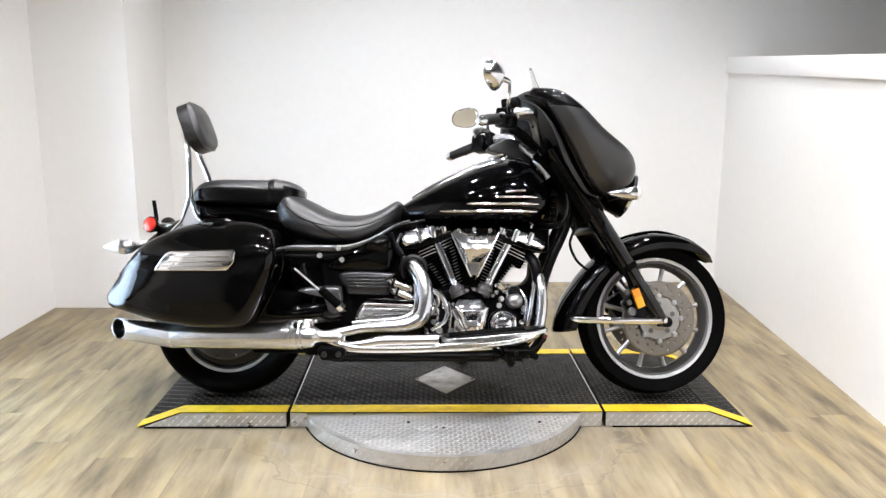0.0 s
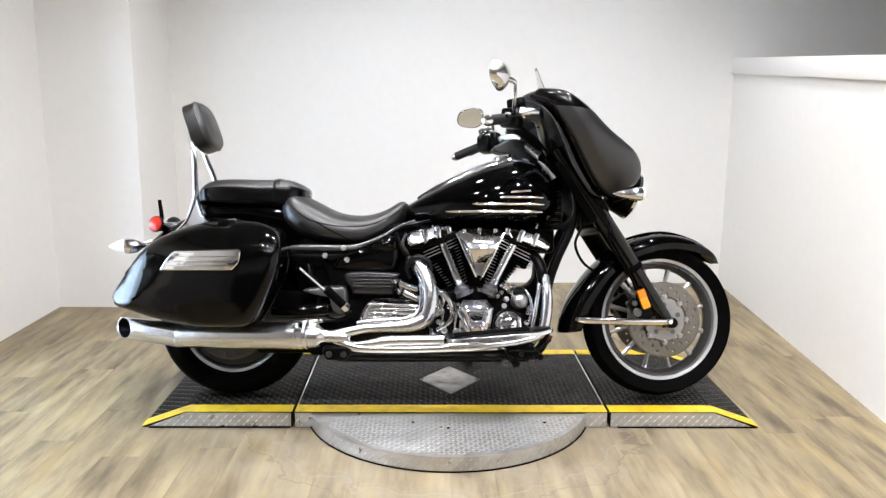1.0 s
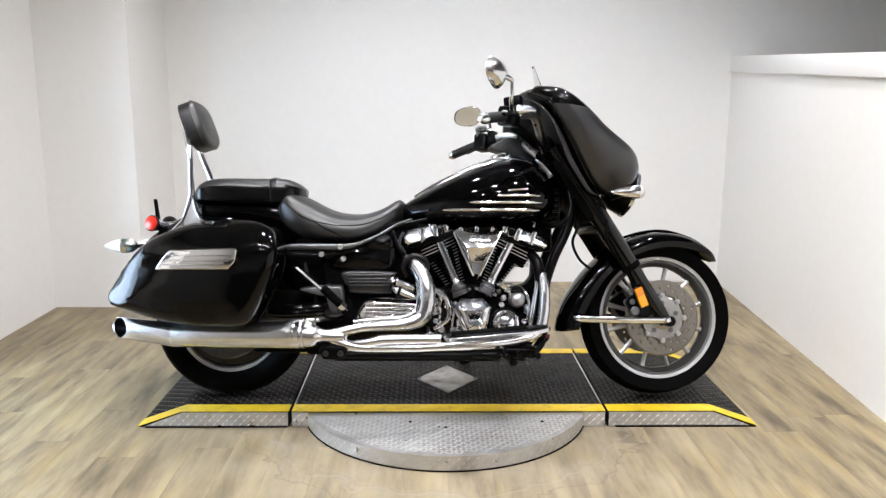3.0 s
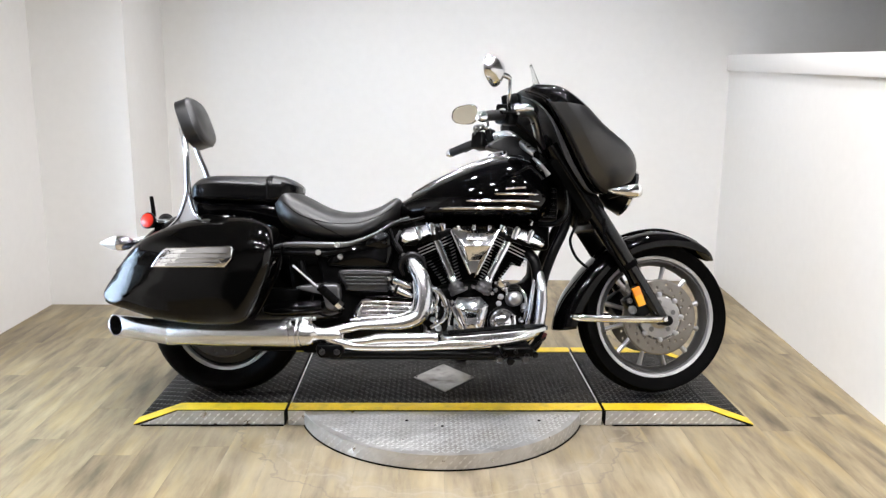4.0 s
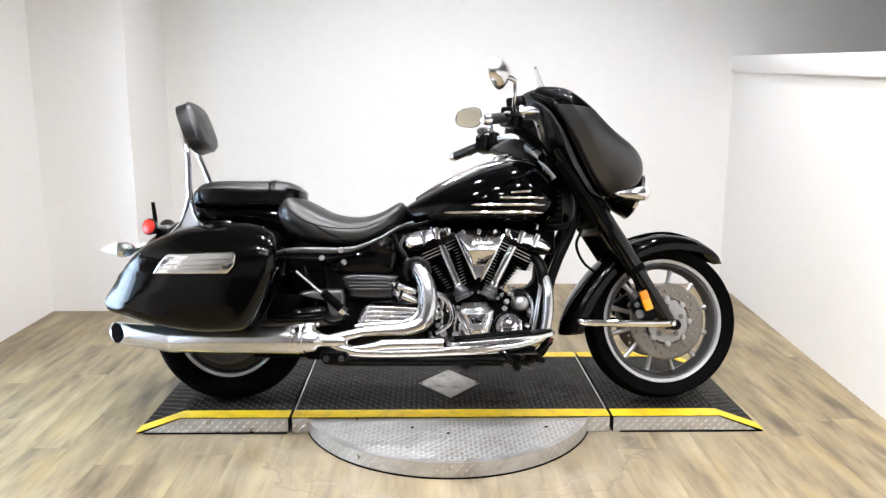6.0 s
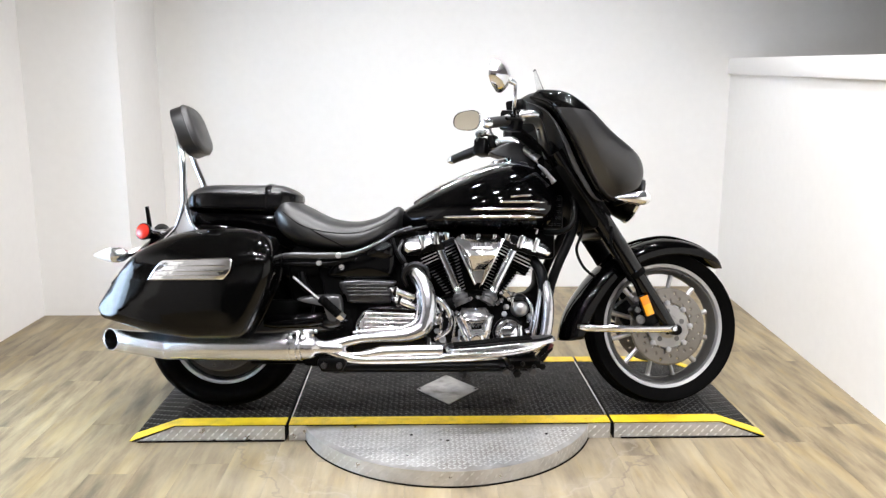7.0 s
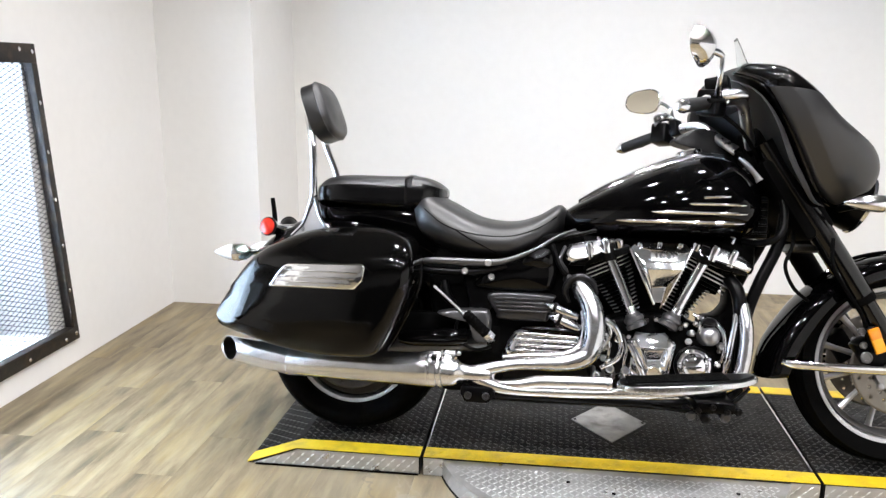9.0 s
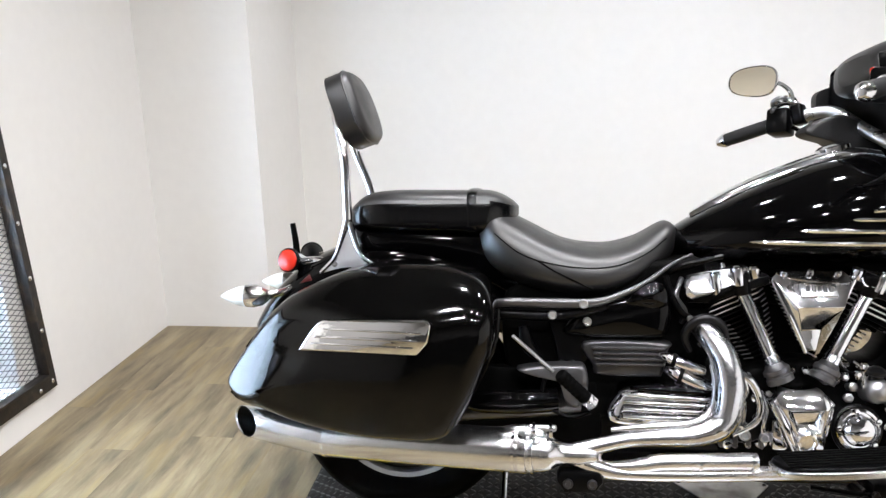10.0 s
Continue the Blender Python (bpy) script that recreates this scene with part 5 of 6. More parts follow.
def fin_plate(lo, hi, back, front, chamfer=0.014, th=0.0030):
    """A cast fin whose two front corners are machined bright (second material)."""
    ring = [(lo, back), (hi, back), (hi, front + chamfer), (hi - chamfer, front), (lo + chamfer, front), (lo, front + chamfer)]
    bm = bmesh.new()
    low = [bm.verts.new((x, y, -th / 2)) for x, y in ring]
    top = [bm.verts.new((x, y, th / 2)) for x, y in ring]
    bm.faces.new(low[::-1])
    bm.faces.new(top)
    for i in range(6):
        f = bm.faces.new((low[i], low[(i + 1) % 6], top[(i + 1) % 6], top[i]))
        f.material_index = 1 if i in (2, 4) else 0
    return bm


def bright_face(ob, pick):
    """Give the faces that pick chooses the second material."""
    for p in ob.data.polygons:
        if pick(p):
            p.material_index = 1


CYL = Vector((0.1075, 0, 0.312))
for tilt, nm in ((-24, "rear_cylinder"), (26, "front_cylinder")):
    m = Matrix.Translation(CYL) @ pose(0, 0, 0, 0, tilt, 0)
    outer = -1 if tilt < 0 else 1
    core = [[Vector((sx * (w - 0.006 + (0.032 if sx * outer > 0 and h > 0.27 else 0.0)), y, h)) for sx, y in ((-1, 0.085), (1, 0.085), (1, -0.07), (0.6, -0.09), (-0.6, -0.09), (-1, -0.07))] for h, w in ((0.10, 0.032), (0.18, 0.040), (0.268, 0.058), (0.276, 0.060), (0.35, 0.066))]
    cyl = bpart(nm, moved(skin(bmesh.new(), core), m), M_matt, "black finned cylinder with machined fin tips")
    for k in range(17):
        h = 0.140 + k * 0.0122
        w = span_of(h, ((0.12, 0.034), (0.18, 0.040), (0.26, 0.056), (0.275, 0.060), (0.345, 0.066)))
        far = w + (0.036 if h > 0.275 else 0.0)
        bm = fin_plate(-far if outer < 0 else -w, far if outer > 0 else w, 0.09, -0.10 - 0.03 * (h - 0.14) / 0.2, 0.019, 0.0036)
        fin = bpart("fin", moved(bm, m @ Matrix.Translation((0, 0, h))), M_matt, "", cyl)
        fin.data.materials.append(M_fin)
        if h > 0.305:
            bright_face(fin, lambda p: p.center.y < -0.11)
BOX_REAR = [(-0.158, 0.640), (-0.150, 0.668), (-0.098, 0.678), (-0.012, 0.690), (-0.012, 0.657), (-0.098, 0.624), (-0.142, 0.612), (-0.156, 0.622)]
BOX_FRONT = [(0.234, 0.685), (0.307, 0.669), (0.366, 0.646), (0.388, 0.628), (0.386, 0.612), (0.376, 0.600), (0.307, 0.623), (0.236, 0.648)]
for nm, edge, base, knobs, capped in (
        ("rear", BOX_REAR, [(-0.150, 0.604), (-0.140, 0.616), (-0.098, 0.628), (0.030, 0.672), (0.034, 0.650), (-0.02, 0.632), (-0.098, 0.604)], ((-0.083, 0.626, 0.0125, 0.047), (-0.036, 0.648, 0.0150, 0.038)), (0.004, 0.660)),
        ("front", BOX_FRONT, [(0.380, 0.590), (0.372, 0.604), (0.307, 0.628), (0.205, 0.668), (0.200, 0.648), (0.25, 0.628), (0.307, 0.606)], ((0.322, 0.618, 0.0125, 0.046), (0.268, 0.634, 0.0150, 0.041)), (0.222, 0.658))):
    n = len(edge)
    mid_z = sum(p[1] for p in edge) / n
    face = [(x, -0.172 if (z - mid_z) + (0.16 if nm == "rear" else -0.36) * -(x - sum(q[0] for q in edge) / n) < 0 else -0.148, z) for x, z in edge]
    inner = [(x + (sum(q[0] for q in edge) / n - x) * 0.20, y - 0.006, z + (mid_z - z) * 0.26) for x, y, z in face]
    plates = [tuple(range(n, 2 * n))] + [(i, (i + 1) % n, n + (i + 1) % n, n + i) for i in range(n)]
    rb = bpart("rocker_cover", facets(face + inner, plates, -0.06), M_plate, "faceted chrome rocker cover")
    bpart("rocker_base", prism(base, -0.05, -0.166, 0.003), M_satin, "black rocker base", rb)
    lean = Vector((-0.18, -0.12, 1.0)) if nm == "rear" else Vector((0.34, -0.12, 1.0))
    for kx, kz, kr, kh in knobs:
        bpart("boss", lathe([(kr, 0.0), (kr, kh), (kr * 0.85, kh + 0.004), (kr * 0.55, kh + 0.005), (kr * 0.5, kh + 0.001), (0.0, kh + 0.001)], (kx, -0.164, kz), lean, 18), M_chrome, "chrome bolt boss", rb)
    bpart("cap_bolt", lathe([(0.014, 0.0), (0.015, 0.010), (0.015, 0.026), (0.010, 0.032), (0.006, 0.030), (0.0, 0.030)], (capped[0], -0.150, capped[1]), lean, 12), M_chrome, "chrome cap bolt", rb)
    bpart("head_block", lathe([(0.022, 0.0), (0.024, 0.014), (0.024, 0.046), (0.018, 0.052), (0.0, 0.052)], (capped[0] - (0.030 if nm == "rear" else -0.026), -0.150, capped[1] - 0.034), lean, 18), M_satin, "black block over the pushrod tube", rb)
    step = -1 if nm == "rear" else 1
    for k, (dx, dz, r) in enumerate(((0.120, 0.026, 0.006), (0.060, 0.014, 0.007), (0.155, 0.010, 0.005))):
        bpart("stud", lathe([(r, 0.0), (r, 0.016), (r * 0.6, 0.020), (0.0, 0.020)], (capped[0] + step * dx, -0.10, capped[1] + dz - (0.03 if nm == "front" else 0.0) * k), lean, 10), M_chrome, "", rb)
# black block added as the deep shade behind the rear cylinder
bpart("head_shadow_block", boxed(-0.125, 0.02, -0.045, 0.09, 0.42, 0.63, 0.015), M_matt, "black block standing for the shade behind the rear cylinder", case)
bpart("backbone", boxed(-0.20, 0.42, -0.075, 0.075, 0.585, 0.70, 0.02), M_matt, "black frame backbone", case)
bpart("intake_manifold", boxed(0.045, 0.185, -0.06, 0.08, 0.42, 0.66, 0.02), M_matt, "black intake between the cylinders", case)
# made-up dark filler that keeps the gap from showing the bright room behind
bpart("front_mount", prism([(0.350, 0.555), (0.385, 0.555), (0.388, 0.29), (0.27, 0.29), (0.27, 0.445), (0.318, 0.455), (0.345, 0.485)], 0.06, -0.05, 0.01), M_matt, "black filler closing the gap in front of the cylinders", case)
bpart("rear_casing", boxed(-0.535, -0.34, -0.14, 0.14, 0.19, 0.42, 0.02), M_matt, "black lower frame casing", case)
for s in (-1, 1):
    bpart("swingarm_plate", boxed(-0.73, -0.50, min(s * 0.105, s * 0.14), max(s * 0.105, s * 0.14), 0.20, 0.44, 0.012), M_matt, "black frame plate", case)
bpart("gear_casing", boxed(-0.36, -0.04, -0.13, 0.13, 0.22, 0.47, 0.03), M_satin, "black gearbox casing", case)
for (xa, za), (xb, zb) in (((-0.030, 0.640), (0.052, 0.446)), ((0.251, 0.628), (0.158, 0.450))):
    a, b = Vector((xa, -0.152, za)), Vector((xb, -0.176, zb))
    pr = bpart("pushrod_tube", tube([a, b], [0.0168, 0.0168], 4, 20), M_chrome, "chrome pushrod tube")
    bpart("tube_sleeve", lathe([(0.0168, 0.0), (0.0195, 0.002), (0.0195, 0.040), (0.0168, 0.044)], b, a - b, 22, caps=False), M_chrome, "", pr)
    bpart("collar", lathe([(0.016, -0.012), (0.030, -0.012), (0.031, 0.0), (0.027, 0.003), (0.027, 0.007), (0.030, 0.010), (0.030, 0.020), (0.024, 0.024), (0.0195, 0.034), (0.016, 0.034)], b + (b - a) * 0.05, a - b, 22), M_rail, "ribbed grey lower collar", pr)


VP = [(0.032, -0.182, 0.664), (0.046, -0.168, 0.680), (0.192, -0.168, 0.682), (0.208, -0.182, 0.665), (0.179, -0.224, 0.607), (0.079, -0.224, 0.605),
      (0.140, -0.198, 0.553), (0.094, -0.198, 0.549), (0.126, -0.208, 0.505), (0.104, -0.208, 0.505)]
vc = bpart("air_intake_cover", facets(VP, [(0, 1, 5), (1, 2, 4, 5), (2, 3, 4), (5, 4, 6, 7), (0, 5, 7, 9), (3, 8, 6, 4), (7, 6, 8, 9)], -0.12), M_chrome, "V-shaped faceted chrome intake cover")
for xa, xb in (((0.031, 0.662), (0.103, 0.500)), ((0.209, 0.663), (0.127, 0.500))):
    bpart("cover_edge", tube([(xa[0], -0.186, xa[1]), ((xa[0] + xb[0]) / 2, -0.205, (xa[1] + xb[1]) / 2), (xb[0], -0.205, xb[1])], 0.0048, 14, 8), M_chrome, "chrome rim of the intake cover", vc)
badge_m = Matrix.Translation((0.128, -0.200, 0.640)) @ pose(0, 0, 0, -38, 0, 0)
bpart("cover_plate", moved(boxed(-0.040, 0.040, -0.005, 0.002, -0.018, 0.020, 0.004), badge_m), M_plate, "chrome name plate", vc)
for k in range(5):
    bpart("emblem_bar", moved(boxed(-0.028 + 0.0125 * k, -0.020 + 0.0125 * k, -0.008, -0.004, -0.006 - 0.003 * (k % 2), 0.009 + 0.003 * (k % 2), 0.0015), badge_m), M_greymetal, "", vc)
for bx, bz in ((0.060, 0.672), (0.178, 0.674), (0.118, 0.676)):
    bpart("bolt", lathe([(0.008, 0.0), (0.008, 0.008), (0.005, 0.011), (0.0, 0.010)], (bx, -0.172, bz), (0, -0.5, 0.8), 10), M_chrome, "", vc)
LP = [(0.031, -0.205, 0.380), (0.057, -0.198, 0.412), (0.141, -0.198, 0.414), (0.172, -0.205, 0.382), (0.150, -0.205, 0.276), (0.080, -0.205, 0.276),
      (0.066, -0.228, 0.372), (0.146, -0.228, 0.374), (0.138, -0.222, 0.318), (0.086, -0.222, 0.316), (0.078, -0.210, 0.362), (0.135, -0.210, 0.364), (0.127, -0.204, 0.334), (0.090, -0.204, 0.332)]
lift = bpart("lifter_cover", facets(LP, [(0, 1, 6), (1, 2, 7, 6), (2, 3, 7), (3, 4, 8, 7), (4, 5, 9, 8), (5, 0, 6, 9), (6, 7, 11, 10), (7, 8, 12, 11), (8, 9, 13, 12), (9, 6, 10, 13), (10, 11, 12, 13)], -0.13), M_chrome, "faceted chrome lifter cover with a sunken panel")
bpart("plug", lathe([(0.026, -0.01), (0.026, 0.008), (0.021, 0.013), (0.017, 0.013), (0.015, 0.008), (0.0, 0.007)], (0.108, -0.212, 0.298), (0, -1, -0.1), 8), M_chrome, "", lift)
bpart("side_facet", prism([(0.040, 0.268), (0.042, 0.335), (0.052, 0.340), (0.078, 0.276), (0.070, 0.266)], -0.13, -0.192, 0.006), M_chrome, "", lift)
bpart("strut", tube([(0.036, -0.214, 0.378), (0.060, -0.222, 0.330), (0.086, -0.214, 0.270)], [0.008, 0.009, 0.008], 12, 10), M_chrome, "bright chrome strut", lift)
st = bpart("round_cover", lathe([(0.052, -0.05), (0.052, -0.004), (0.049, 0.004), (0.043, 0.006), (0.041, 0.001), (0.037, 0.001), (0.035, 0.010), (0.028, 0.019), (0.016, 0.024), (0.0, 0.025)], (0.228, -0.19, 0.320), (0.1, -1, 0.12), 44), M_chrome, "round stepped chrome engine cover", angle=25)
bpart("cover_ring", lathe([(0.053, -0.012), (0.058, -0.010), (0.058, -0.004), (0.052, 0.0)], (0.228, -0.19, 0.320), (0.1, -1, 0.12), 44, caps=False), M_satin, "", st)
for k in range(5):
    a = 0.5 + 2 * math.pi * k / 5
    bpart("bolt", lathe([(0.006, 0), (0.006, 0.006), (0.0, 0.007)], (0.228 + 0.046 * math.cos(a), -0.195, 0.320 + 0.046 * math.sin(a)), (0.1, -1, 0.12), 8), M_chrome, "", st)
of = bpart("oil_filter", lathe([(0.0, -0.06), (0.028, -0.06), (0.030, 0.02), (0.027, 0.034), (0.018, 0.042), (0.0, 0.045)], (0.271, -0.15, 0.404), (0.15, -0.95, 0.15), 28), M_alloy, "grey oil filter")
bpart("filter_neck", lathe([(0.016, 0.0), (0.016, 0.014), (0.022, 0.017), (0.022, 0.026), (0.010, 0.034), (0.0, 0.034)], (0.271, -0.165, 0.428), (0.05, -0.1, 1), 16), M_darkmetal, "", of)
for k, (bx, bz) in enumerate(((0.232, 0.440), (0.222, 0.412), (0.246, 0.458), (0.215, 0.386))):
    bpart("union", lathe([(0.009, -0.02), (0.009, 0.0), (0.011, 0.003), (0.011, 0.010), (0.006, 0.013), (0.0, 0.012)], (bx, -0.158, bz), (0.2 - 0.1 * k, -1, 0.2), 6), M_alloy if k % 2 else M_chrome, "", of)
tr = bpart("gearbox_cover", pillow([(-0.335, 0.335), (-0.32, 0.385), (-0.285, 0.408), (-0.18, 0.418), (-0.09, 0.425), (-0.06, 0.40), (-0.055, 0.34), (-0.08, 0.315), (-0.20, 0.318), (-0.30, 0.318)], -0.10, -0.225, 0.03, 0.008), M_chrome, "chrome gearbox cover")
bpart("cover_inset", tube([(-0.285, -0.215, 0.412), (-0.20, -0.226, 0.411), (-0.10, -0.22, 0.405)], [0.004, 0.010, 0.008], 14, 10), M_black, "black inset", tr)
for k in range(4):
    bpart("cover_rib", tube([(-0.30, -0.222, 0.398 - 0.017 * k), (-0.20, -0.232, 0.396 - 0.016 * k), (-0.085, -0.226, 0.390 - 0.014 * k)], [0.004, 0.007, 0.005], 12, 10), M_chrome, "", tr)
for k in range(9):
    a = 2 * math.pi * k / 9
    bolt(0.03 + 0.075 * math.cos(a) - 0.05, -0.158, 0.345 + 0.075 * math.sin(a), 0.008, M_chrome, case)
for bx, bz in ((0.045, 0.43), (0.09, 0.445), (0.145, 0.445), (0.19, 0.425), (0.20, 0.29), (0.305, 0.36), (0.31, 0.27), (0.29, 0.40), (0.02, 0.27), (0.16, 0.258)):
    bolt(bx, -0.152, bz, 0.009, M_chrome, case)
bpart("spark_lead", tube([(0.235, -0.10, 0.665), (0.265, -0.16, 0.655), (0.30, -0.165, 0.62), (0.315, -0.14, 0.59)], 0.006, 18, 8), M_matt, "black spark plug lead", case)
bpart("spark_lead", tube([(-0.005, -0.10, 0.665), (-0.03, -0.16, 0.66), (-0.085, -0.175, 0.62), (-0.10, -0.14, 0.59)], 0.006, 18, 8), M_matt, "black spark plug lead", case)
bpart("clutch_cover", lathe([(0.07, -0.03), (0.07, 0.0), (0.065, 0.010), (0.04, 0.018), (0.0, 0.02)], (-0.015, -0.15, 0.34), (0, -1, 0), 40), M_satin, "black cover behind the header pipe")

ring = bpart("breather_pipe", tube([(-0.085, -0.175, 0.452), (-0.043, -0.18, 0.446), (-0.007, -0.182, 0.424), (0.014, -0.18, 0.377), (0.006, -0.178, 0.33), (-0.043, -0.17, 0.296)], [0.011, 0.012, 0.011, 0.010, 0.009, 0.008], 30, 12), M_chrome, "curved chrome breather pipe", case)
for bx, bz, br in ((-0.045, 0.365, 0.018), (-0.02, 0.318, 0.011)):
    bpart("pipe_union", lathe([(br, -0.02), (br, 0.0), (br * 1.15, 0.003), (br * 1.15, 0.010), (br * 0.7, 0.014), (br * 0.6, 0.009), (0.0, 0.009)], (bx, -0.168, bz), (0.2, -1, 0.1), 6), M_chrome, "chrome pipe union", case)
for (xa, za), (xb, zb), r in (((-0.215, 0.485), (-0.118, 0.452), 0.013), ((-0.20, 0.450), (-0.085, 0.405), 0.016)):
    bpart("finger_pipe", tube([(xa, -0.19, za), (xa + 0.02, -0.205, za - 0.004), ((xa + xb) / 2, -0.21, (za + zb) / 2), (xb, -0.205, zb)], [r * 0.6, r, r * 1.1, r], 16, 14), M_chrome, "short chrome pipe", case)
    bpart("pipe_collar", lathe([(r * 1.25, -0.005), (r * 1.35, 0.0), (r * 1.25, 0.005)], (xa + 0.028, -0.206, za - 0.009), (1, -0.1, -0.35), 18, caps=False), M_satin, "", case)
for k, (bx, bz, br) in enumerate(((-0.046, 0.449, 0.010), (-0.015, 0.430, 0.012), (0.006, 0.388, 0.011), (0.012, 0.336, 0.010), (-0.015, 0.294, 0.011), (-0.046, 0.398, 0.013), (-0.024, 0.366, 0.012), (-0.036, 0.325, 0.009), (-0.056, 0.274, 0.010), (0.027, 0.352, 0.009), (0.030, 0.290, 0.010), (0.200, 0.438, 0.009), (0.204, 0.466, 0.008), (0.310, 0.378, 0.011), (0.298, 0.324, 0.010), (0.118, 0.448, 0.009), (0.160, 0.428, 0.008))):
    bpart("union", lathe([(br, -0.03), (br, 0.0), (br * 1.2, 0.003), (br * 1.2, 0.009), (br * 0.8, 0.013), (br * 0.6, 0.010), (0.0, 0.010)], (bx, -0.160 - 0.004 * (k % 3), bz), (0.15 * (k % 3 - 1), -1, 0.12 * (k % 2)), 6 if k % 2 else 14), (M_chrome, M_alloy, M_chrome)[k % 3], "", case)
for pts, r in (([(-0.060, -0.165, 0.460), (-0.030, -0.178, 0.440), (-0.018, -0.182, 0.405), (-0.030, -0.178, 0.372)], 0.007), ([(-0.050, -0.165, 0.420), (-0.028, -0.176, 0.395), (-0.020, -0.178, 0.350), (-0.030, -0.170, 0.310)], 0.006), ([(0.020, -0.16, 0.400), (0.032, -0.168, 0.36), (0.026, -0.168, 0.31), (0.034, -0.16, 0.27)], 0.006), ([(0.290, -0.155, 0.45), (0.312, -0.17, 0.42), (0.318, -0.172, 0.37), (0.306, -0.168, 0.32)], 0.0065), ([(0.228, -0.15, 0.47), (0.246, -0.162, 0.452), (0.244, -0.168, 0.425), (0.252, -0.16, 0.40)], 0.005)):
    bpart("small_pipe", tube(pts, [r * 0.9, r, r, r * 0.9], 18, 10), M_chrome, "slim chrome pipe", case)
for k in range(4):
    bpart("casing_rib", boxed(-0.07 + 0.03 * k, -0.058 + 0.03 * k, -0.165, -0.14, 0.26, 0.30 + 0.01 * k, 0.004), M_greymetal, "", case)

bpart("cable_loop", tube([(-0.16, -0.14, 0.66), (-0.175, -0.16, 0.62), (-0.155, -0.165, 0.585), (-0.16, -0.15, 0.555)], 0.006, 20, 8), M_greymetal, "grey cable loop", case)

# side panels, rails, frame
mid = bpart("battery_box", pillow([(-0.56, 0.40), (-0.58, 0.60), (-0.50, 0.66), (-0.20, 0.70), (-0.10, 0.68), (-0.10, 0.42), (-0.20, 0.33), (-0.45, 0.32)], 0.15, -0.14, 0.02, 0.005), M_matt, "black battery box and frame cover")
bpart("side_cover", pillow([(-0.435, 0.525), (-0.425, 0.565), (-0.38, 0.60), (-0.28, 0.625), (-0.205, 0.632), (-0.185, 0.60), (-0.188, 0.545), (-0.21, 0.522), (-0.32, 0.518)], -0.12, -0.195, 0.03, 0.008), M_black, "gloss black side cover")
bpart("cover_blister", pillow([(-0.30, 0.60), (-0.28, 0.635), (-0.235, 0.655), (-0.20, 0.645), (-0.195, 0.60), (-0.24, 0.585)], -0.15, -0.20, 0.02, 0.008, 36), M_black, "gloss black blister")
rc = bpart("ribbed_cover", pillow([(-0.385, 0.512), (-0.20, 0.512), (-0.195, 0.49), (-0.205, 0.438), (-0.225, 0.43), (-0.35, 0.432), (-0.366, 0.45)], -0.12, -0.185, 0.014, 0.003, 48), M_greymetal, "ribbed dark grey cover")
for k in range(4):
    bpart("rib", boxed(-0.372 + 0.004 * k, -0.205, -0.194, -0.180, 0.496 - 0.0125 * k, 0.502 - 0.0125 * k, 0.0025), M_greymetal, "", rc)
bpart("frame_gusset", prism([(-0.475, 0.565), (-0.37, 0.55), (-0.375, 0.47), (-0.41, 0.425), (-0.445, 0.44), (-0.455, 0.50)], -0.145, -0.168, 0.006), M_satin, "satin black frame gusset")
for x, z in ((-0.44, 0.455), (-0.415, 0.455)):
    bolt(x, -0.165, z, 0.010, M_greymetal, mid)
bpart("brake_hose", tube([(-0.47, -0.20, 0.45), (-0.485, -0.21, 0.40), (-0.465, -0.215, 0.36), (-0.42, -0.215, 0.34), (-0.375, -0.21, 0.352)], 0.0055, 26, 8), M_satin, "black brake hose", mid)
bpart("linkage", tube([(-0.53, -0.17, 0.545), (-0.52, -0.175, 0.50), (-0.495, -0.175, 0.47)], [0.012, 0.016, 0.010], 14, 10), M_satin, "", mid)
bpart("rear_cylinder_hose", tube([(-0.20, -0.155, 0.665), (-0.185, -0.165, 0.62), (-0.165, -0.17, 0.585), (-0.14, -0.16, 0.565)], 0.008, 18, 8), M_satin, "black oil line", mid)
for k in range(3):
    bpart("wiring_clip", tube([(-0.19 + 0.02 * k, -0.14, 0.675 + 0.006 * k), (-0.16 + 0.025 * k, -0.155, 0.69 + 0.006 * k), (-0.12 + 0.025 * k, -0.15, 0.70 + 0.006 * k)], 0.006, 10, 6), M_satin, "", mid)
rail = bpart("seat_rail", tube([(-0.625, -0.175, 0.578), (-0.598, -0.192, 0.600), (-0.56, -0.200, 0.606), (-0.46, -0.205, 0.606), (-0.375, -0.203, 0.607), (-0.32, -0.195, 0.620), (-0.25, -0.175, 0.65), (-0.185, -0.14, 0.690), (-0.13, -0.10, 0.71)], [0.009, 0.011, 0.0125, 0.0135, 0.0125, 0.009, 0.0075, 0.006, 0.006], 48, 12, squash=0.8), M_rail, "satin grey metal seat rail")
bpart("lower_rail", tube([(-0.60, -0.18, 0.578), (-0.50, -0.19, 0.574), (-0.42, -0.19, 0.578), (-0.34, -0.185, 0.60)], 0.012, 20, 12), M_satin, "", rail)
for x, z, y in ((-0.392, 0.606, -0.213), (-0.463, 0.578, -0.203), (-0.382, 0.562, -0.195)):
    bolt(x, y, z, 0.011, M_fin, rail)
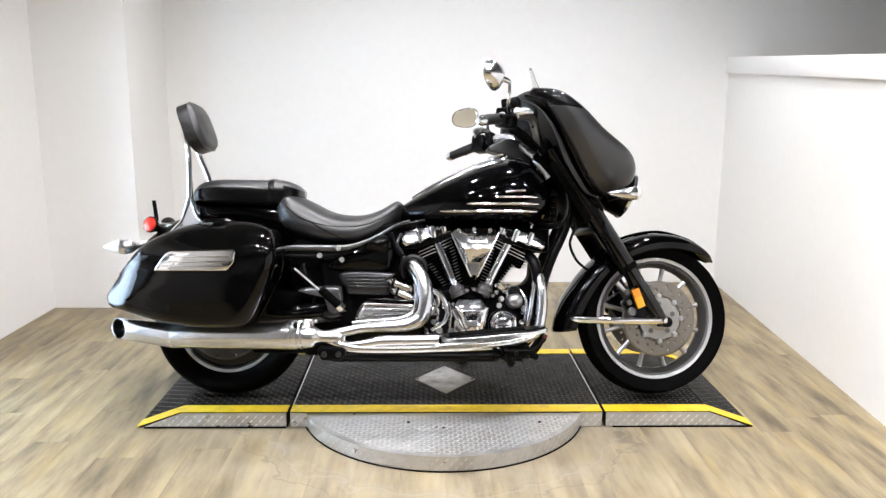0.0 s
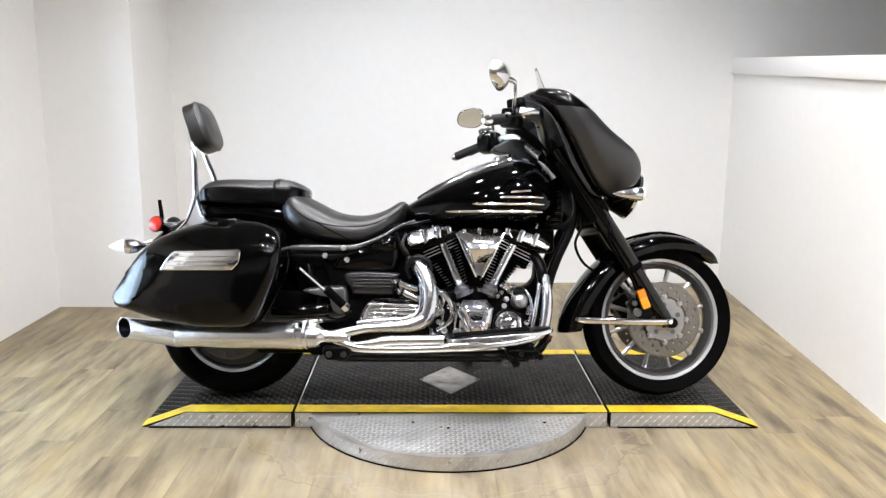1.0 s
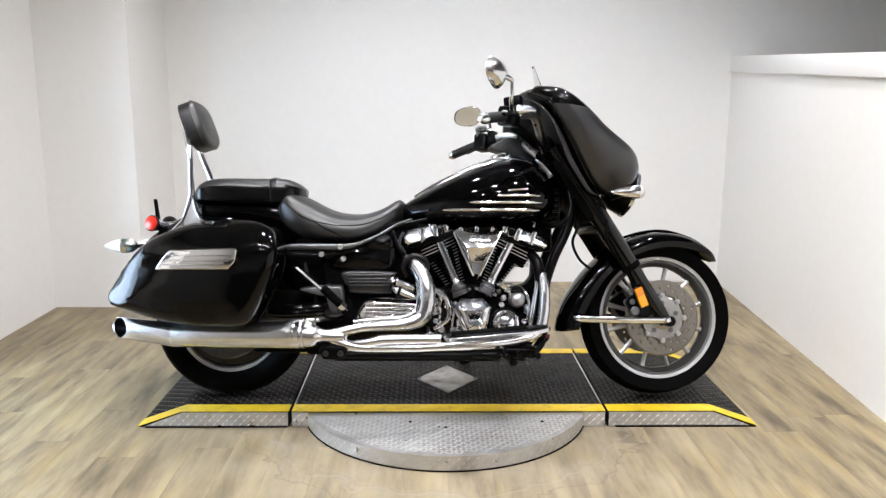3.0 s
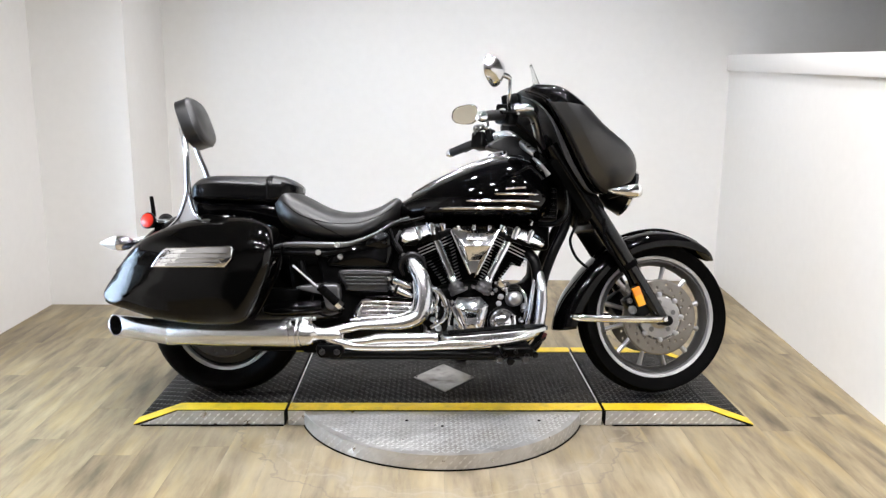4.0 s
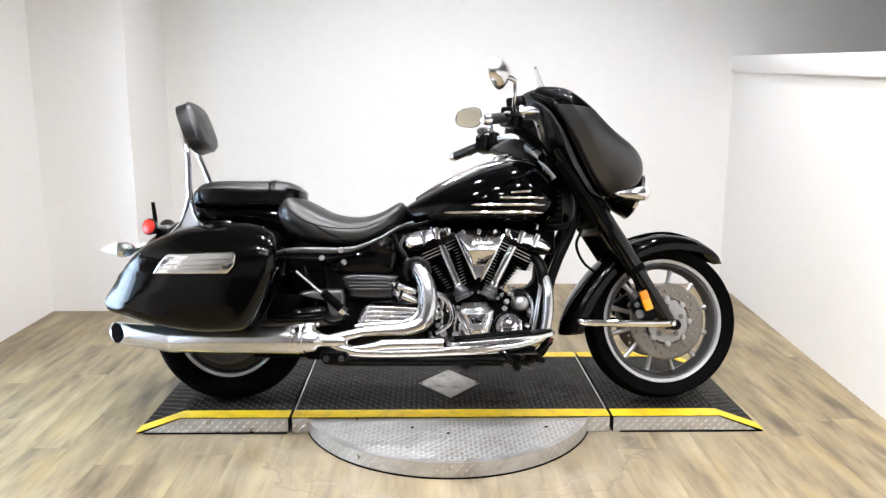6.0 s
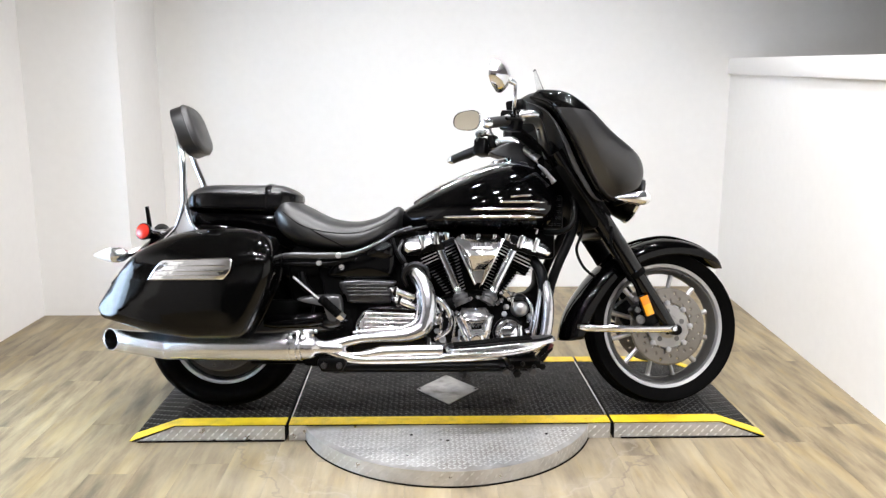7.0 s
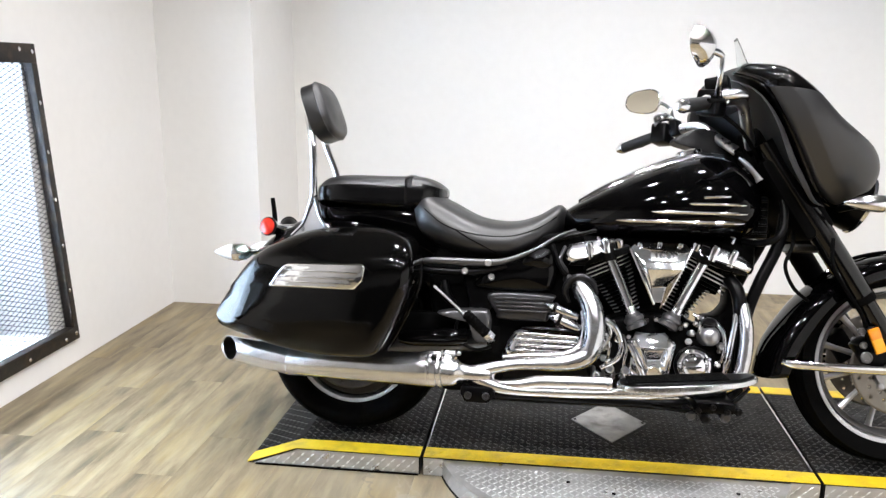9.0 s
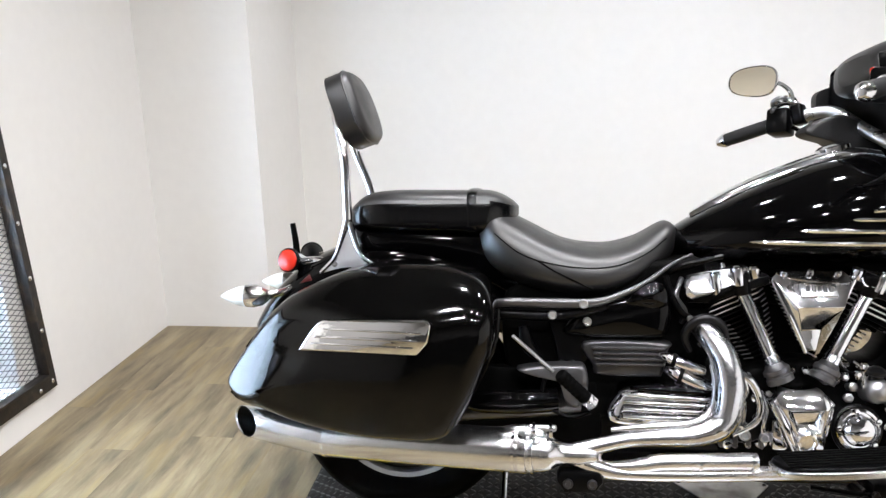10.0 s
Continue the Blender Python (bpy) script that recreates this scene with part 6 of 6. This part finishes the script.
for s in (-1, 1):
    fr = bpart("frame_tube", tube([(0.515, s * 0.05, 0.86), (0.483, s * 0.09, 0.70), (0.422, s * 0.112, 0.565), (0.390, s * 0.118, 0.47), (0.378, s * 0.12, 0.36), (0.36, s * 0.12, 0.22), (0.20, s * 0.13, 0.19), (-0.40, s * 0.13, 0.19)], 0.018, 50, 14), M_satin, "satin black frame tube")
    sw = bpart("swingarm", tube([(-0.86, s * 0.145, 0.327), (-0.70, s * 0.15, 0.335), (-0.50, s * 0.15, 0.352), (-0.40, s * 0.13, 0.36)], [0.028, 0.032, 0.034, 0.034], 20, 16), M_greymetal if s < 0 else M_satin, "dark grey swingarm")
    bpart("lower_duct", tube([(-0.66, s * 0.20, 0.366), (-0.62, s * 0.203, 0.368), (-0.52, s * 0.205, 0.372), (-0.45, s * 0.20, 0.376)], [0.018, 0.027, 0.029, 0.026], 20, 20), M_black, "", sw)
    pb = bpart("peg_bracket", pillow([(-0.545, 0.447), (-0.50, 0.458), (-0.42, 0.462), (-0.385, 0.455), (-0.38, 0.40), (-0.40, 0.36), (-0.43, 0.37), (-0.445, 0.425), (-0.50, 0.432)], s * 0.17, s * 0.215, 0.014, 0.003, 40), M_rail, "grey footpeg bracket")
    peg = bpart("footpeg", tube([(-0.448 + 0.06 * k / 14, s * (0.285 - 0.023 * k / 14), 0.458 - 0.06 * k / 14) for k in range(15)], [0.0135] + [0.0165, 0.0152] * 7, 43, 14), M_rubber, "black rubber passenger footpeg")
    bpart("peg_end", lathe([(0.0, 0.0), (0.018, 0.0), (0.018, 0.022), (0.0, 0.026)], (-0.388, s * 0.262, 0.398), (0.66, -s * 0.25, -0.66), 6), M_chrome, "chrome peg hinge", peg)
    bpart("peg_pin", tube([(-0.375, s * 0.255, 0.382), (-0.368, s * 0.22, 0.372), (-0.38, s * 0.20, 0.37)], 0.01, 8, 10), M_chrome, "", peg)
    bpart("brake_rod", tube([(-0.555, s * 0.215, 0.53), (-0.50, s * 0.215, 0.482), (-0.46, s * 0.215, 0.447)], 0.0045, 8, 8), M_fin, "thin chrome rod", pb)
    plan = [(0.0, 0.37), (0.03, 0.405), (0.15, 0.42), (0.30, 0.405), (0.362, 0.36), (0.378, 0.325), (0.345, 0.305), (0.10, 0.302), (0.02, 0.308), (-0.005, 0.33)]
    tip = Matrix.Translation((0.0, 0, 0.263)) @ pose(0, 0, 0, 0, -5.2, 0)
    bm = moved(pillow([(x, y) for x, y in plan], 0.013, 0.029, 0.005, 0.002, 56), tip @ Matrix(((1, 0, 0, 0), (0, 0, s, 0), (0, 1, 0, 0), (0, 0, 0, 1))))
    board = bpart("floorboard", bm, M_plate, "chrome-edged rider floorboard")
    cx = sum(p[0] for p in plan) / len(plan)
    cy = sum(p[1] for p in plan) / len(plan)
    bm = moved(pillow([(cx + (x - cx) * 0.965, cy + (y - cy) * 0.92) for x, y in plan], 0.025, 0.035, 0.006, 0.001, 56), tip @ Matrix(((1, 0, 0, 0), (0, 0, s, 0), (0, 1, 0, 0), (0, 0, 0, 1))))
    bpart("rubber_pad", bm, M_satin, "black rubber pad", board)
    for k in range(7):
        yy = cy - 0.042 + 0.014 * k
        bpart("pad_rib", moved(boxed(0.02, 0.29, s * yy - 0.004, s * yy + 0.004, 0.034, 0.038, 0.0015), tip), M_rubber, "", board)
    bpart("board_mount", boxed(0.22, 0.33, min(s * 0.12, s * 0.3), max(s * 0.12, s * 0.3), 0.205, 0.235, 0.006), M_satin, "black floorboard mount", board)
    for k in range(3):
        bolt(0.225 + 0.04 * k, s * 0.30, 0.212 + 0.012 * (k == 1), 0.0085, M_darkmetal, board, False, (0, s, 0))
for k, (bx, bz, br) in enumerate(((0.205, 0.196, 0.011), (0.245, 0.190, 0.013), (0.300, 0.196, 0.012), (0.335, 0.214, 0.010))):
    bpart("mount_bolt", lathe([(br, -0.05), (br, 0.0), (br * 1.25, 0.004), (br * 1.25, 0.012), (br * 0.7, 0.016), (0.0, 0.014)], (bx, -0.285, bz), (0.1, -1, -0.15), 6 if k % 2 else 14), M_satin if k % 2 else M_greymetal)
bpart("brake_lever", tube([(0.10, -0.27, 0.212), (0.22, -0.29, 0.206), (0.31, -0.27, 0.222), (0.386, -0.20, 0.262)], [0.006, 0.008, 0.007, 0.005], 20, 8), M_satin, "black brake pedal arm")
bpart("regulator", boxed(0.37, 0.445, -0.10, 0.10, 0.70, 0.83, 0.01), M_satin, "black finned regulator")
for k in range(5):
    bpart("regulator_fin", boxed(0.375, 0.44, -0.115, -0.098, 0.715 + 0.024 * k, 0.722 + 0.024 * k, 0.002), M_satin)
bpart("hose", tube([(0.475, -0.13, 0.82), (0.478, -0.15, 0.76), (0.46, -0.16, 0.71), (0.42, -0.14, 0.69), (0.38, -0.08, 0.69)], 0.011, 28, 10), M_satin, "black hose")
bpart("brake_line", tube([(0.53, -0.05, 0.76), (0.512, -0.12, 0.688), (0.488, -0.14, 0.624), (0.514, -0.14, 0.56), (0.562, -0.13, 0.52)], 0.0055, 30, 8), M_matt, "black brake line")
bpart("brake_line", tube([(0.60, -0.155, 0.70), (0.60, -0.16, 0.62), (0.645, -0.15, 0.55), (0.70, -0.14, 0.47), (0.725, -0.12, 0.39)], 0.006, 30, 8), M_matt, "black brake line", None, True)
bpart("header_stub", tube([(0.330, -0.12, 0.580), (0.351, -0.15, 0.545), (0.358, -0.165, 0.490), (0.350, -0.16, 0.43)], [0.020, 0.021, 0.019, 0.012], 16, 12), M_satin, "black stub behind the front header")
bpart("inner_pipe", tube([(0.352, -0.165, 0.50), (0.342, -0.178, 0.44), (0.330, -0.180, 0.36), (0.318, -0.176, 0.30)], [0.006, 0.0095, 0.010, 0.009], 20, 12), M_chrome, "slim chrome pipe beside the front header")
stand = bpart("side_stand", tube([(0.14, 0.15, 0.20), (0.12, 0.29, 0.14), (0.10, 0.42, 0.082)], [0.014, 0.013, 0.012], 12, 10), M_satin, "black side stand")
bpart("stand_foot", boxed(0.075, 0.125, 0.40, 0.45, 0.078, 0.088, 0.004), M_satin, "", stand)
bpart("pedal_tip", tube([(0.394, -0.16, 0.274), (0.383, -0.165, 0.250)], 0.008, 6, 10), M_darkred, "dark red pedal tip")

# ---- window in the left wall ----
win = part("window_1", boxed(W0 + 0.02, W0 + 0.05, WIN_Y0, WIN_Y1, WIN_Z0, WIN_Z1), M_pane)
tagged(win, "white-framed window with lowered blind behind an iron guard", "window", kind="structure")
win.visible_shadow = False
for ya, yb, za, zb in ((WIN_Y0, WIN_Y0 + 0.05, WIN_Z0, WIN_Z1), (WIN_Y1 - 0.05, WIN_Y1, WIN_Z0, WIN_Z1), (WIN_Y0 + 0.05, WIN_Y1 - 0.05, WIN_Z0, WIN_Z0 + 0.05), (WIN_Y0 + 0.05, WIN_Y1 - 0.05, WIN_Z1 - 0.05, WIN_Z1)):
    part("window_frame", boxed(W0 + 0.03, W0 + 0.10, ya, yb, za, zb, 0.004), M_trim, win)
part("side_channel", boxed(W0 + 0.115, W0 + 0.165, WIN_Y1 - 0.072, WIN_Y1 - 0.062, WIN_Z0, WIN_Z1), M_channel, win, "grey blind channel")
part("side_channel", boxed(W0 + 0.115, W0 + 0.165, WIN_Y1 - 0.012, WIN_Y1 - 0.003, WIN_Z0, WIN_Z1), M_channel, win, "grey blind channel")
part("side_channel", boxed(W0 + 0.115, W0 + 0.125, WIN_Y1 - 0.062, WIN_Y1 - 0.012, WIN_Z0, WIN_Z1), M_trim, win)
blind = empty("window_blind", Matrix.Translation((W0 + 0.14, 0, 0)))
tagged(blind, "white horizontal slat blind hanging in the window recess", "blind")
slat = None
for k in range(40):
    z = WIN_Z0 + 0.06 + k * 0.0265
    if slat is None:
        o = part("slat", boxed(-0.002, 0.002, WIN_Y0 + 0.06, WIN_Y1 - 0.09, -0.0135, 0.0135, 0.001, pose(0, 0, 0, 0, 20, 0), 1), M_blind, blind)
        slat = o.data
    else:
        o = new("slat", slat)
        o.parent = blind
    o.matrix_basis = pose(0, 0, z)

guard = empty("window_guard", Matrix.Translation((LEFT + 0.004, 0, 0)))
tagged(guard, "worn black angle-iron frame with expanded metal mesh over the window", "window guard")
GY0, GY1, GZ0, GZ1 = WIN_Y0 - 0.05, 0.58, 0.105, 1.352
B = 0.074
for nm, ya, yb, za, zb in (("frame_bar", GY0, GY1, GZ1 - B, GZ1), ("frame_bar", GY0, GY1, GZ0, GZ0 + B), ("frame_bar", GY1 - B, GY1, GZ0 + B, GZ1 - B), ("frame_bar", GY0, GY0 + B, GZ0 + B, GZ1 - B)):
    part(nm, boxed(0.0, 0.012, ya, yb, za, zb, 0.002), M_guard, guard)
part("frame_strip", boxed(0.012, 0.016, GY1 - B + 0.012, GY1 - 0.034, GZ0 + B, GZ1 - B, 0.001), M_rust, guard, "rusty brown inner strip")
part("frame_lip", boxed(0.012, 0.04, GY1 - B, GY1 - B + 0.008, GZ0 + B, GZ1 - B, 0.001), M_guard, guard)
part("frame_lip", boxed(0.012, 0.04, GY0 + B, GY1 - B, GZ0 + B - 0.008, GZ0 + B, 0.001), M_guard, guard)
part("frame_lip", boxed(0.012, 0.04, GY0 + B, GY1 - B, GZ1 - B, GZ1 - B + 0.008, 0.001), M_guard, guard)
for k in range(7):
    part("screw", lathe([(0.009, 0), (0.009, 0.003), (0.005, 0.005), (0, 0.005)], (0.012, GY1 - 0.025, GZ0 + 0.03 + k * (GZ1 - GZ0 - 0.06) / 6), (1, 0, 0), 10), M_chrome, guard)
    for z in (GZ0 + 0.022, GZ1 - 0.022):
        part("screw", lathe([(0.009, 0), (0.009, 0.003), (0.005, 0.005), (0, 0.005)], (0.012, GY1 - 0.10 - 0.24 * k, z), (1, 0, 0), 10), M_chrome, guard)
# expanded metal: two families of slanting strands
bm_v, bm_f = [], []


def strand(y0, z0, y1, z1, w=0.0014):
    d = Vector((0, y1 - y0, z1 - z0)).normalized()
    n = Vector((0, -d.z, d.y)) * w
    b = len(bm_v)
    for y, z in ((y0, z0), (y1, z1)):
        p = Vector((0.008, y, z))
        bm_v.extend([p + n, p + Vector((0.0015, 0, 0)), p - n, p - Vector((0.0015, 0, 0))])
    for i in range(4):
        bm_f.append((b + i, b + (i + 1) % 4, b + 4 + (i + 1) % 4, b + 4 + i))


my0, my1, mz0, mz1 = GY0 + B - 0.01, GY1 - B + 0.01, GZ0 + B - 0.01, GZ1 - B + 0.01
CY, CZ = 0.050, 0.0205
slope = CZ / CY
for sgn in (1, -1):
    k = -200
    while k < 200:
        z_at = mz0 + k * CZ
        ya, yb = my0, my1
        za = z_at
        zb = za + sgn * slope * (yb - ya)
        lo_t, hi_t = 0.0, 1.0
        dz = zb - za
        t0, t1 = (mz0 - za) / dz, (mz1 - za) / dz
        lo_t, hi_t = max(lo_t, min(t0, t1)), min(hi_t, max(t0, t1))
        if hi_t - lo_t > 0.002:
            strand(ya + (yb - ya) * lo_t, za + dz * lo_t, ya + (yb - ya) * hi_t, za + dz * hi_t)
        k += 1
me = bpy.data.meshes.new("mesh_panel")
me.from_pydata(bm_v, [], bm_f)
me.materials.append(M_wire)
o = new("mesh_panel", me)
o.parent = guard
tagged(o, label="black expanded metal mesh")
# the guard hangs a little out of square
for child in guard.children:
    for v in child.data.vertices:
        v.co.y -= (v.co.z - 0.1) * 0.085

# ---- ceiling lamps ----
first = None
for lx, ly in LAMP_SPOTS:
    if first is None:
        first = empty("ceiling_lamp", Matrix.Translation((lx, ly, CEIL)))
        tagged(first, "white round downlight fixed to the ceiling", "ceiling lamp", "downlights")
        part("housing", lathe([(0.07, -0.035), (0.095, -0.035), (0.10, -0.028), (0.10, 0.0), (0.07, 0.0)], (0, 0, 0), (0, 0, 1), 32, caps=False), M_trim, first)
        part("diffuser", lathe([(0.0, -0.028), (0.07, -0.028), (0.07, -0.02), (0.0, -0.02)], (0, 0, 0), (0, 0, 1), 32), M_lamp, first, "lit frosted diffuser")
    else:
        copy_thing(first, Matrix.Translation((lx, ly, CEIL)))

# ---- floor boards ----
floor_ob = bpy.data.objects["floor"]
PW, PL = 0.152, 0.914
plank = None
rng = random.Random(7)
cols = int((RIGHT - LEFT) / PW) + 1
for i in range(cols):
    x = LEFT - 0.03 + (i + 0.5) * PW
    if x > 2.95:
        break
    off = rng.random() * PL
    y = FRONT + 0.03 - off
    while y < BACK - 0.002:
        if plank is None:
            o = part("plank", boxed(-PW / 2 + 0.0001, PW / 2 - 0.0001, -PL / 2 + 0.0001, PL / 2 - 0.0001, -0.004, 0.0, 0.0003, None, 1), M_plank, floor_ob)
            plank = o.data
        else:
            o = new("plank", plank)
            o.parent = floor_ob
        ya, yb = max(y, FRONT + 0.022), min(y + PL, BACK - 0.001)
        o.matrix_basis = Matrix.Translation((x, (ya + yb) / 2, 0)) @ Matrix.Diagonal((1, (yb - ya) / PL, 1, 1))
        y += PL
